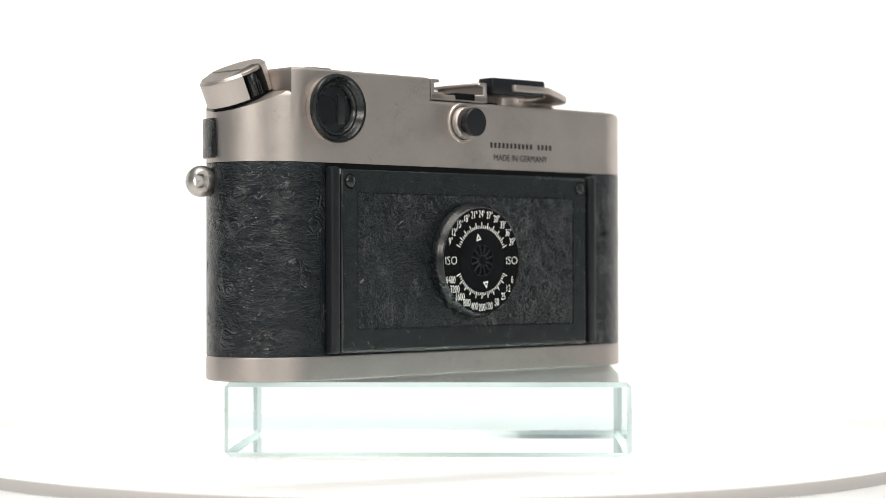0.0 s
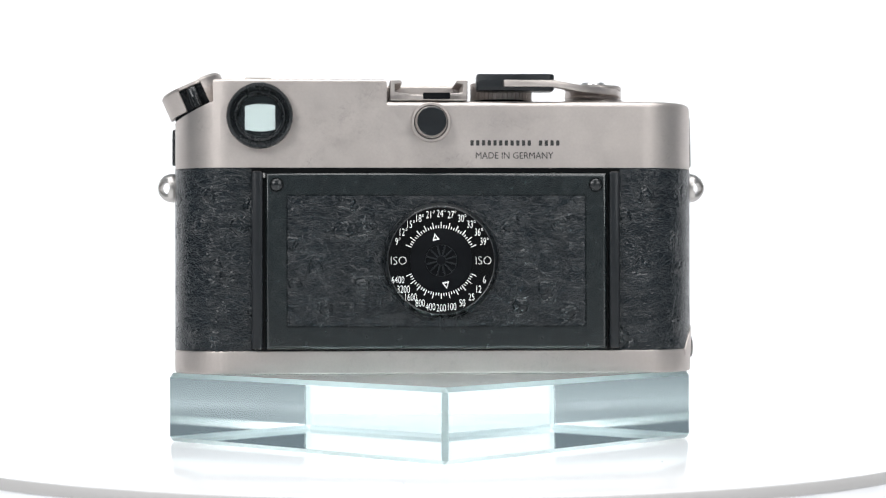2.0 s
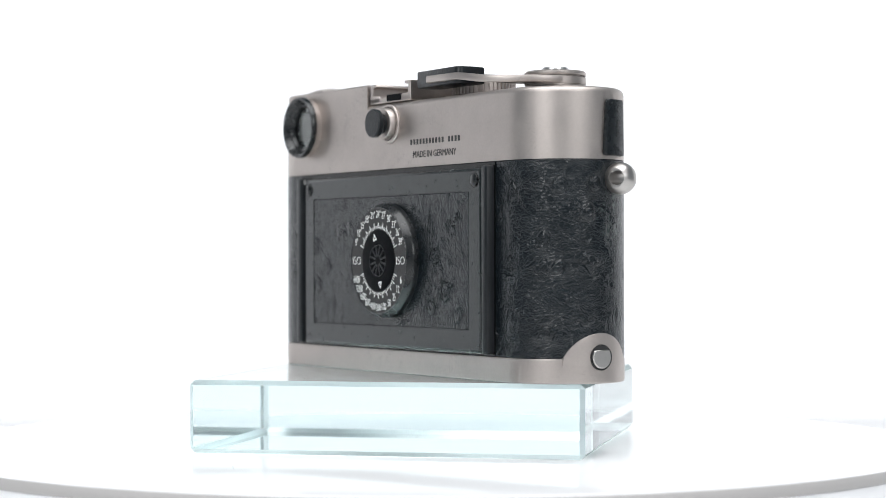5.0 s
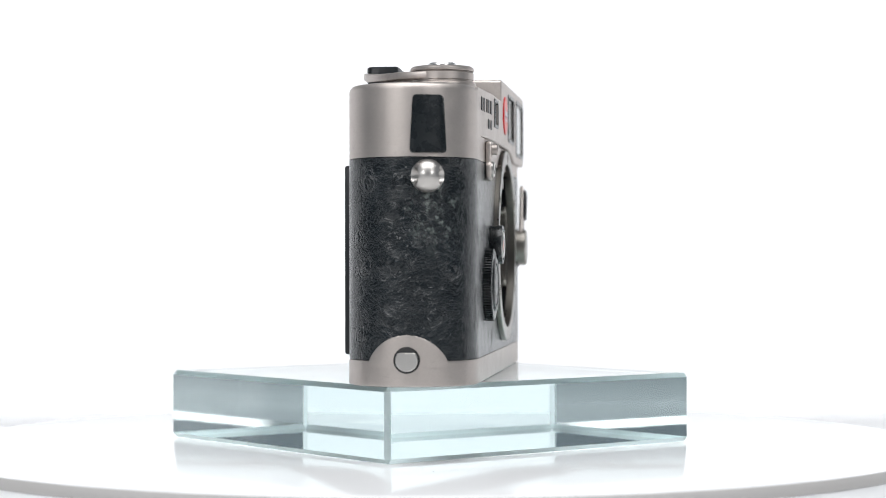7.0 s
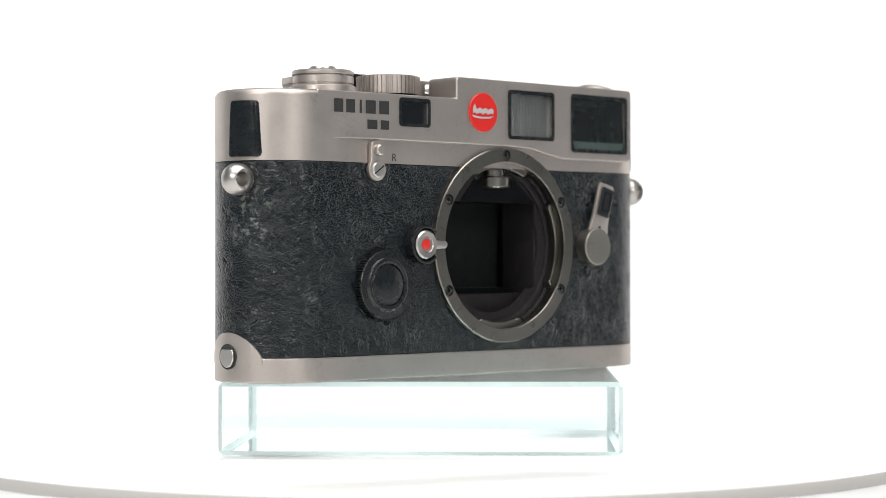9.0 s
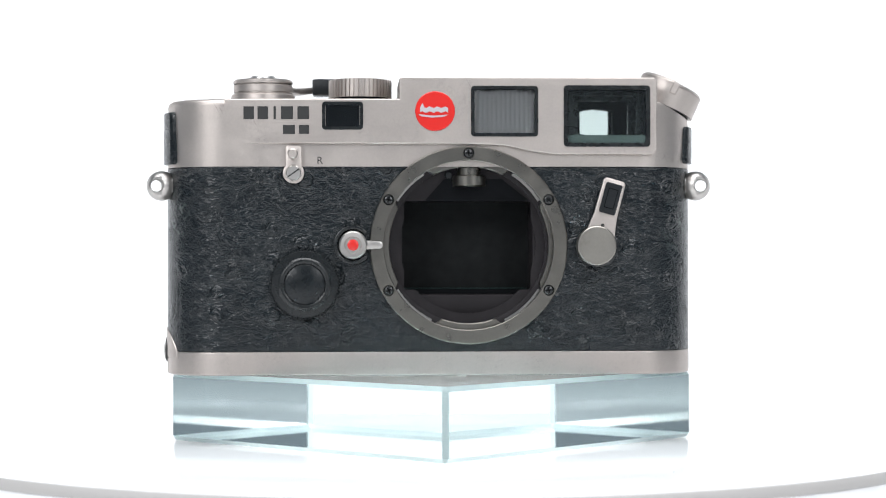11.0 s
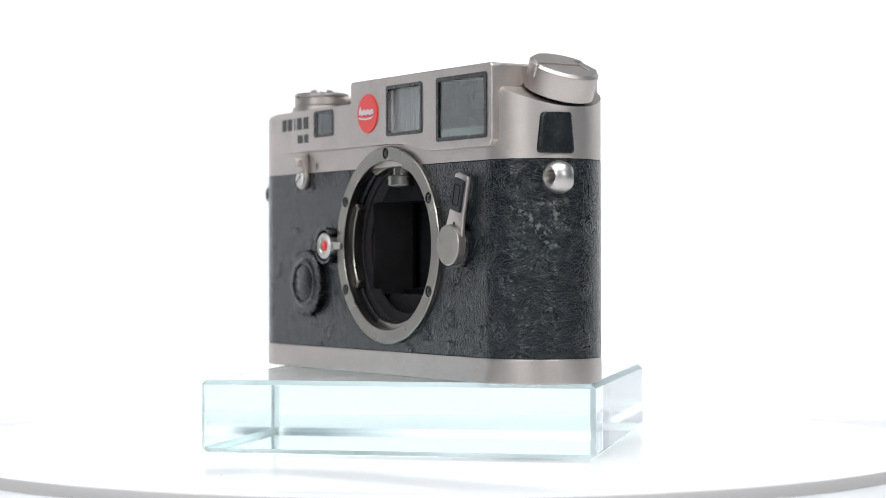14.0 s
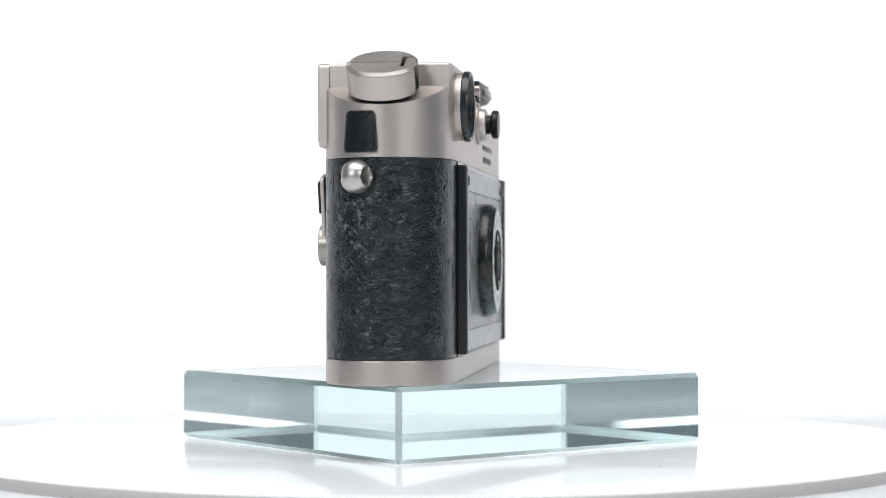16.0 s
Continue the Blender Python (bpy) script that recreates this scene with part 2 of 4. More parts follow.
def ext(pts, axis, a, b, r=0.0, segs=2, angle=32, pick=None, into=None):
    """A solid from an outline drawn across the axis, from a to b along it."""
    bm = bmesh.new()
    lo = [bm.verts.new(put(axis, u, v, a)) for u, v in pts]
    hi = [bm.verts.new(put(axis, u, v, b)) for u, v in pts]
    bm.faces.new(lo), bm.faces.new(hi)
    n = len(pts)
    for k in range(n):
        bm.faces.new((lo[k], lo[(k + 1) % n], hi[(k + 1) % n], hi[k]))
    bmesh.ops.recalc_face_normals(bm, faces=bm.faces)
    bevel(bm, r, segs, angle, pick)
    return merge(into, bm)


def loft(loops):
    """A solid through outlines, each with its height."""
    bm = bmesh.new()
    rings = [[bm.verts.new((u, v, z)) for u, v in pts] for pts, z in loops]
    n = len(rings[0])
    for p, q in zip(rings, rings[1:]):
        for k in range(n):
            bm.faces.new((p[k], p[(k + 1) % n], q[(k + 1) % n], q[k]))
    bm.faces.new(rings[0]), bm.faces.new(rings[-1])
    bmesh.ops.recalc_face_normals(bm, faces=bm.faces)
    return bm


def merge(into, bm):
    if into is None:
        return bm
    me = bpy.data.meshes.new("joined")
    bm.to_mesh(me)
    bm.free()
    into.from_mesh(me)
    bpy.data.meshes.remove(me)
    return into


def box(x0, x1, y0, y1, z0, z1, r=0.0, segs=2, into=None):
    return ext([(x0, y0), (x1, y0), (x1, y1), (x0, y1)], "z", z0, z1, r, segs, into=into)


def circle(cu, cv, r, n=48, a0=0.0, a1=360.0):
    full = abs(a1 - a0) >= 359.9
    m = n if full else n + 1
    return [(cu + r * math.cos(radians(a0 + (a1 - a0) * k / n)), cv + r * math.sin(radians(a0 + (a1 - a0) * k / n))) for k in range(m)]


def lathe(profile, axis, cu, cv, n=64, into=None, closed=False):
    """Turns (radius, along) pairs round an axis. closed: the profile is a loop."""
    bm = bmesh.new()
    rings = []
    for r, w in profile:
        if r < 1e-6:
            rings.append([bm.verts.new(put(axis, cu, cv, w))])
        else:
            rings.append([bm.verts.new(put(axis, cu + r * math.cos(2 * math.pi * k / n), cv + r * math.sin(2 * math.pi * k / n), w)) for k in range(n)])
    pairs = list(zip(rings, rings[1:])) + ([(rings[-1], rings[0])] if closed else [])
    for p, q in pairs:
        for k in range(n):
            j = (k + 1) % n
            if len(p) == 1 and len(q) == 1:
                continue
            if len(p) == 1:
                bm.faces.new((p[0], q[j], q[k]))
            elif len(q) == 1:
                bm.faces.new((p[k], p[j], q[0]))
            else:
                bm.faces.new((p[k], p[j], q[j], q[k]))
    bmesh.ops.recalc_face_normals(bm, faces=bm.faces)
    return merge(into, bm)


def gear(cu, cv, r, depth, teeth):
    pts = []
    for k in range(teeth):
        for f, rr in ((0.0, r), (0.45, r), (0.55, r - depth), (0.95, r - depth)):
            a = 2 * math.pi * (k + f) / teeth
            pts.append((cu + rr * math.cos(a), cv + rr * math.sin(a)))
    return pts


def rrect(x0, x1, z0, z1, r, n=6):
    pts = []
    for cx, cz, a in ((x1 - r, z1 - r, 0), (x0 + r, z1 - r, 90), (x0 + r, z0 + r, 180), (x1 - r, z0 + r, 270)):
        pts += [(cx + r * math.cos(radians(a + 90 * k / n)), cz + r * math.sin(radians(a + 90 * k / n))) for k in range(n + 1)]
    return pts


def frame_ring(outer, inner, axis, a, b, into=None):
    """A solid between two outlines with the same number of points."""
    bm = bmesh.new()
    n = len(outer)
    loops = [[bm.verts.new(put(axis, u, v, w)) for u, v in pts] for pts, w in ((outer, a), (outer, b), (inner, b), (inner, a))]
    for p, q in zip(loops, loops[1:] + loops[:1]):
        for k in range(n):
            j = (k + 1) % n
            bm.faces.new((p[k], p[j], q[j], q[k]))
    bmesh.ops.recalc_face_normals(bm, faces=bm.faces)
    return merge(into, bm)


def mesh_of(name, bm, material, sharp=35):
    me = bpy.data.meshes.new(name)
    bmesh.ops.scale(bm, vec=(0.001, 0.001, 0.001), verts=bm.verts)
    bm.to_mesh(me)
    bm.free()
    me.materials.append(material)
    me.polygons.foreach_set("use_smooth", [True] * len(me.polygons))
    me.set_sharp_from_angle(angle=radians(sharp))
    return me


def part(name, bm, material, parent, label="", sharp=35, weighted=False):
    ob = new(name, mesh_of(name, bm, material, sharp))
    ob.parent = parent
    if weighted:
        mod = ob.modifiers.new("even_shading", "WEIGHTED_NORMAL")
        mod.keep_sharp = True
    return tagged(ob, label)


def carve(ob, *cutters):
    """Cuts solids, given as bmeshes in millimetres, out of a part for good."""
    for bm in cutters:
        cut = new("cutter", mesh_of("cutter", bm, ob.data.materials[0]))
        cut.parent = ob.parent
        mod = ob.modifiers.new("cut", "BOOLEAN")
        mod.operation, mod.solver, mod.object, mod.use_self = "DIFFERENCE", "EXACT", cut, True
        bpy.context.view_layer.update()
        deps = bpy.context.evaluated_depsgraph_get()
        me = bpy.data.meshes.new_from_object(ob.evaluated_get(deps))
        ob.modifiers.clear()
        old = ob.data
        ob.data = me
        me.name = old.name
        bpy.data.meshes.remove(old)
        bpy.data.objects.remove(cut)
        me.polygons.foreach_set("use_smooth", [True] * len(me.polygons))
        me.set_sharp_from_angle(angle=radians(35))
    mod = ob.modifiers.new("even_shading", "WEIGHTED_NORMAL")
    mod.keep_sharp = True
    return ob


def lettering(name, text, size, m, material, parent, depth=0.04, wide=1.0, thin=0.0):
    """Words in the built-in font; m places them in the parent's space, millimetres, reading along its x."""
    cu = bpy.data.curves.new(name, "FONT")
    cu.body, cu.size, cu.align_x, cu.align_y, cu.extrude = text, size, "CENTER", "CENTER", depth
    cu.resolution_u, cu.offset = 3, -thin
    tmp = new(name + "_outline", cu)
    bpy.context.view_layer.update()
    me = bpy.data.meshes.new_from_object(tmp.evaluated_get(bpy.context.evaluated_depsgraph_get()))
    bpy.data.objects.remove(tmp)
    bm = bmesh.new()
    bm.from_mesh(me)
    bpy.data.meshes.remove(me)
    xs = [v.co.x for v in bm.verts]
    ys = [v.co.y for v in bm.verts]
    mid = ((max(xs) + min(xs)) / 2, (max(ys) + min(ys)) / 2)
    for v in bm.verts:
        v.co = m @ Vector(((v.co.x - mid[0]) * wide, v.co.y - mid[1], v.co.z))
    return part(name, bm, material, parent)


def on_back(x, y, z, spin=0.0):
    return Matrix(((-1, 0, 0, x), (0, 0, 1, y), (0, 1, 0, z), (0, 0, 0, 1))) @ Matrix.Rotation(radians(spin), 4, "Z")


def on_front(x, y, z):
    return Matrix(((1, 0, 0, x), (0, 0, -1, y), (0, 1, 0, z), (0, 0, 0, 1)))


# ---------- surroundings ----------
def surroundings():
    # self-glowing cloth wall curved behind the table, and the white paper below it
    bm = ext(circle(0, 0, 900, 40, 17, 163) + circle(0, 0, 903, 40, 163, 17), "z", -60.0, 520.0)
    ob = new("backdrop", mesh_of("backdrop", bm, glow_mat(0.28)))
    tagged(ob, "white self-glowing backdrop cloth curving round behind the turntable", "backdrop", kind="structure")
    ob = new("floor", mesh_of("floor", lathe([(0, -60), (1600, -60), (1600, -64), (0, -64)], "z", 0, 0, 64), PAPER))
    tagged(ob, "white paper surface under the turntable", "floor", kind="structure")


surroundings()


# ---------- turntable ----------
def turntable():
    root = new("turntable")
    top = [(0.0, 0.0), (130.0, 0.0), (130.6, -0.08), (131.0, -0.3), (130.8, -0.5), (130.0, -2.9), (120.0, -3.0), (0.0, -3.0)]
    part("platter", lathe(top, "z", 0, 0, 160), TABLE, root)
    # the platter's edge, its shaded side painted as a grey band
    rim = [(130.0, -0.5), (131.05, -0.4), (131.35, -0.9), (131.45, -1.6), (131.45, -2.4), (131.2, -3.0), (130.0, -3.05)]
    part("shaded_rim", lathe(rim, "z", 0, 0, 160, closed=True), RIM, root, "rounded rim with its shade painted grey")
    part("drum", lathe([(0, -3.1), (131.0, -3.1), (131.2, -3.4), (131.2, -50), (126, -60), (0, -60)], "z", 0, 0, 128), TABLE, root)
    return tagged(root, "round glossy white display turntable with rounded rim", "turntable")


def dust_specks():
    rng = random.Random(7)
    bm = bmesh.new()
    for _ in range(24):
        a, d, r = rng.uniform(0, 2 * math.pi), rng.uniform(76, 128), rng.uniform(0.05, 0.13)
        x, y = d * math.cos(a), d * math.sin(a)
        pts = [(x + r * rng.uniform(0.5, 1.4) * math.cos(k * 1.2566), y + r * rng.uniform(0.5, 1.4) * math.sin(k * 1.2566)) for k in range(5)]
        ext(pts, "z", 0.0, rng.uniform(0.05, 0.12), into=bm)
    ob = new("dust", mesh_of("dust", bm, DARK_INK))
    return tagged(ob, "tiny dark dust specks scattered on the white turntable", "dust", kind="stuff")


# ---------- glass block ----------
def glass_block():
    root = new("glass_block")
    h = 98.5 / 2
    bm = box(-h, h, -h, h, 0.12, 18.14, 1.15, 1)
    ob = part("block", bm, BLOCK, root, sharp=10)
    ob.data.materials.append(EDGE)
    for f in ob.data.polygons:
        f.material_index = 1 if max(abs(c) for c in f.normal) < 0.99 else 0
    ob.visible_shadow = False
    return tagged(root, "clear square glass block with chamfered polished edges", "glass block")


# ---------- the film camera ----------


def stadium(grow=0.0, n=20):
    r = R_END + grow
    return circle(X_END, 0, r, n, -90, 90) + circle(-X_END, 0, r, n, 90, 270)


def wrap(rows, side, lift, cols=14, soft=0.35, inner=-0.4):
    """A pad that hugs the round end of the body. rows: (z, y0, y1)."""
    bm = bmesh.new()

    def at(y, z, grow):
        return bm.verts.new((side * (X_END + math.sqrt((R_END + grow) ** 2 - y * y)), y, z))
    outer, under = [], []
    last = len(rows) - 1
    for i, (z, y0, y1) in enumerate(rows):
        g_row, h_row = [], []
        for k in range(cols + 1):
            y = y0 + (y1 - y0) * k / cols
            rim = i in (0, last) or k in (0, cols)
            g_row.append(at(y, z, lift - (soft if rim else 0.0)))
            h_row.append(at(y, z, inner))
        outer.append(g_row), under.append(h_row)
    for i in range(last):
        for k in range(cols):
            bm.faces.new((outer[i][k], outer[i][k + 1], outer[i + 1][k + 1], outer[i + 1][k]))
            bm.faces.new((under[i][k], under[i][k + 1], under[i + 1][k + 1], under[i + 1][k]))
    loop = [(0, k) for k in range(cols)] + [(i, cols) for i in range(last)] + [(last, k) for k in range(cols, 0, -1)] + [(i, 0) for i in range(last, 0, -1)]
    for (a, b), (c, d) in zip(loop, loop[1:] + loop[:1]):
        bm.faces.new((outer[a][b], outer[c][d], under[c][d], under[a][b]))
    bmesh.ops.recalc_face_normals(bm, faces=bm.faces)
    return bm


def pad_rows(z0, z1, b0, b1, t0, t1, r=0.9, n=10):
    """A tapering pad with rounded corners: widths at bottom (b0, b1) and top (t0, t1)."""
    zs = [z0, z0 + 0.12 * r, z0 + 0.4 * r, z0 + r] + [z0 + r + (z1 - z0 - 2 * r) * k / n for k in range(1, n)] + [z1 - r, z1 - 0.4 * r, z1 - 0.12 * r, z1]
    rows = []
    for z in zs:
        f = (z - z0) / (z1 - z0)
        d = min(z - z0, z1 - z)
        inset = r - math.sqrt(max(0.0, r * r - (r - d) ** 2)) if d < r else 0.0
        rows.append((z, b0 + (t0 - b0) * f + inset, b1 + (t1 - b1) * f - inset))
    return rows


MX, MZ = 9.5, 33.4          # centre of the lens mount


def fade(x):
    """How far the window front has sunk back into the cover at its plain end."""
    return 1.4 * max(0.0, min(1.0, (-30 - x) / 23.3))


def film_camera():
    root = new("film_camera")
    # base plate
    base = part("base_plate", ext(stadium(0.1), "z", 0.0, 6.1, 0.5, 2), TITAN, root, weighted=True)
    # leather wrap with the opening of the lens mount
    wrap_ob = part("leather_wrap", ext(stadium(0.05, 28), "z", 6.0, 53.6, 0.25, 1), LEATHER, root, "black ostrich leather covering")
    carve(wrap_ob, ext(circle(MX, MZ, 23.5, 72), "y", -20, 9.5))
    flat_map(wrap_ob)
    # top cover: low deck, raised finder housing and the slope below the rewind knob
    bm = loft([(stadium(0.0), 53.6)] + [(stadium(1.6 * math.cos(radians(a)) - 1.6), 69.4 + 1.6 * math.sin(radians(a))) for a in (0, 18, 36, 54, 72, 90)])
    geom = bm.verts[:] + bm.edges[:] + bm.faces[:]
    n = Vector((math.sin(radians(25.3)), 0, math.cos(radians(25.3))))
    bmesh.ops.bisect_plane(bm, geom=geom, plane_co=(57.95, 0, 71.0), plane_no=n, clear_outer=True)
    bmesh.ops.holes_fill(bm, edges=[e for e in bm.edges if len(e.link_faces) == 1])
    a = math.degrees(math.acos((57.9 - X_END) / R_END))
    end = circle(X_END, 0, R_END, 8, a, 90)
    plan = [(-8.2, -15.4)] + circle(X_END, 0, R_END - 0.05, 8, -90, -a) + end + [(12.9, R_END), (12.9, -3.4), (-5.6, -3.4), (-8.2, -6.0)]
    ext(plan, "z", 69.4, 76.6, 0.9, 4, pick=lambda e: min(v.co.z for v in e.verts) > 72, into=bm)
    # window front, proud of the cover and fading out at one end
    front = [(-8.4, 71.0), (-8.4, 76.0), (-7.8, 76.6), (57.5, 76.6), (58.3, 75.8), (58.3, 58.0), (57.0, 56.6), (31.0, 56.7), (25.0, 57.6), (19.0, 58.9), (10.0, 59.3), (-30.0, 59.4), (-53.3, 59.4), (-53.3, 71.0), (-30.0, 71.0)]
    fb = ext(front, "y", -16.75, -14.0, 0.9, 4, pick=lambda e: min(v.co.y for v in e.verts) < -16)
    bmesh.ops.bisect_plane(fb, geom=fb.verts[:] + fb.edges[:] + fb.faces[:], plane_co=(-30, 0, 0), plane_no=(1, 0, 0))
    for v in fb.verts:
        if v.co.x < -30 and v.co.y < -15.3:
            v.co.y += fade(v.co.x)
    merge(bm, fb)
    cover = part("top_cover", bm, TITAN, root, "grey-beige blasted titanium top cover")
    carve(cover,
          box(35.0, 55.4, -18, 11.5, 59.7, 73.5), box(40.7, 50.7, 10, 20, 62.0, 71.7),
          box(11.0, 26.5, -18, -14.6, 62.2, 73.4), box(-27.2, -18.5, -18, -14.6, 63.8, 69.4))
    finder(root)
    mount(root)
    front_controls(root)
    top_controls(root)
    rewind_knob(root)
    back_door(root)
    ends(root)
    writing(root)
    return tagged(root, "titanium rangefinder film camera body with black ostrich leather", "camera")


def finder(root):
    # three front windows, each a dark bezel with its pane
    for name, (x0, x1, z0, z1), w, glass in (("viewfinder_window", (34.0, 56.4, 58.7, 74.5), 1.0, LENS),
                                             ("frame_window", (10.1, 27.4, 61.3, 74.3), 0.9, None),
                                             ("rangefinder_window", (-28.1, -17.6, 63.0, 70.2), 0.8, SMOKED)):
        o, i = rrect(x0, x1, z0, z1, 0.9), rrect(x0 + w, x1 - w, z0 + w, z1 - w, 0.5)
        win = part(name, frame_ring(o, i, "y", -16.95, -14.5), BLACK, root, "black window bezel")
        if glass:
            g = part("pane", box(x0 + w, x1 - w, -16.55, -16.15, z0 + w, z1 - w), glass, win, "clear glass pane")
            g.visible_shadow = False
    # ribbed illumination window
    ribbed = next(o for o in root.children if o.name.startswith("frame_window"))
    part("backing", box(10.8, 26.7, -15.2, -14.6, 61.9, 73.7), plain("grey_backing", (0.035, 0.037, 0.04), 0.5), ribbed)
    x0, x1, n = 11.05, 26.45, 13
    pts = []
    for k in range(n):
        for a in range(5):
            f = (k + a / 5) / n
            pts.append((x0 + (x1 - x0) * f, -16.0 - 0.22 * math.sin(math.pi * a / 5)))
    pts += [(x1, -16.0), (x1, -15.4), (x0, -15.4)]
    g = part("ribbed_pane", ext(pts, "z", 62.25, 73.35), FROST, ribbed, "ribbed frosted glass pane", sharp=60)
    g.visible_shadow = False
    small = next(o for o in root.children if o.name.startswith("rangefinder_window"))
    part("backing", box(-27.4, -18.3, -15.0, -14.6, 63.7, 69.5), MATTE, small)
    # the tunnel of the finder, with stepped black masks
    big = next(o for o in root.children if o.name.startswith("viewfinder_window"))
    o = rrect(34.95, 55.45, 59.65, 73.55, 0.4)
    part("finder_box", frame_ring(o, rrect(35.3, 55.1, 60.0, 73.2, 0.3), "y", -15.8, 11.4), MATTE, big)
    # coloured strip added for the reflection low in the pane
    part("reflection_strip", box(35.2, 55.2, -16.1, -15.7, 59.75, 61.75), plain("painted_reflection", (0.055, 0.075, 0.072), 0.12), big, "grey-green strip painted as a reflection along the lower edge of the pane")
    for inset, y in ((1.3, -12.5), (2.6, -8.0)):
        i = rrect(35.3 + inset * 1.3, 55.1 - inset * 1.3, 60.0 + inset * 0.8, 73.2 - inset * 0.8, 0.4)
        part("mask", frame_ring(o, i, "y", y, y + 0.8), BLACK, big)
    hole = barrel(45.7, 66.7, 4.45, 3.7, 0.8)
    part("rear_mask", frame_ring(outward(hole, 45.3, 66.6, lambda c, s: min(10.5 / max(1e-6, abs(c)), 7.2 / max(1e-6, abs(s)))), hole, "y", 10.2, 11.0), MATTE, big)
    # eyepiece
    ex, ez = 45.7, 66.85
    prof = [(6.4, 13.0), (6.4, 16.6), (6.55, 17.1), (6.9, 17.4), (7.1, 17.9), (7.7, 18.7), (8.3, 18.8), (8.55, 18.3), (8.55, 17.3), (8.2, 17.0), (8.2, 13.0)]
    eye = part("eyepiece", lathe(prof, "y", ex, ez, 72, closed=True), BLACK, root, "black ringed viewfinder eyepiece")
    part("collar", lathe([(7.9, 15.2), (8.25, 15.5), (8.25, 17.0), (7.9, 17.0)], "y", ex, ez, 64, closed=True), TITAN, eye)
    part("inner_ring", lathe([(6.5, 17.3), (6.15, 17.35), (5.75, 16.9), (5.55, 16.2), (6.5, 16.2)], "y", ex, ez, 64, closed=True), BLACK, eye)
    hole = barrel(ex, ez - 0.1, 3.9, 3.8, 0.5)
    part("field_mask", frame_ring(outward(hole, ex, ez, lambda c, s: 6.6), hole, "y", 15.48, 15.62), MATTE, eye)
    g = part("eye_lens", lathe([(0, 15.7), (6.5, 15.7), (6.5, 15.85), (5.0, 16.0), (3.4, 16.12), (1.7, 16.2), (0, 16.24)], "y", ex, ez, 48), LENS, eye, "clear eyepiece lens")
    g.visible_shadow = False


def barrel(cx, cz, w, h, bow, n=14):
    """A field of view with straight sides and bowed top and bottom."""
    top = [(cx + w - 2 * w * k / n, cz + h - bow * (1 - math.sin(math.pi * k / n))) for k in range(n + 1)]
    low = [(cx - w + 2 * w * k / n, cz - h + bow * (1 - math.sin(math.pi * k / n))) for k in range(n + 1)]
    left = [(cx - w, cz + (h - bow) * (1 - 2 * k / n)) for k in range(1, n)]
    right = [(cx + w, cz - (h - bow) * (1 - 2 * k / n)) for k in range(1, n)]
    return top + left + low + right


def outward(pts, cx, cz, reach):
    """The same outline pushed out from a centre to where reach(cos, sin) says."""
    out = []
    for u, v in pts:
        d = math.hypot(u - cx, v - cz)
        c, s = (u - cx) / d, (v - cz) / d
        r = reach(c, s)
        out.append((cx + r * c, cz + r * s))
    return out


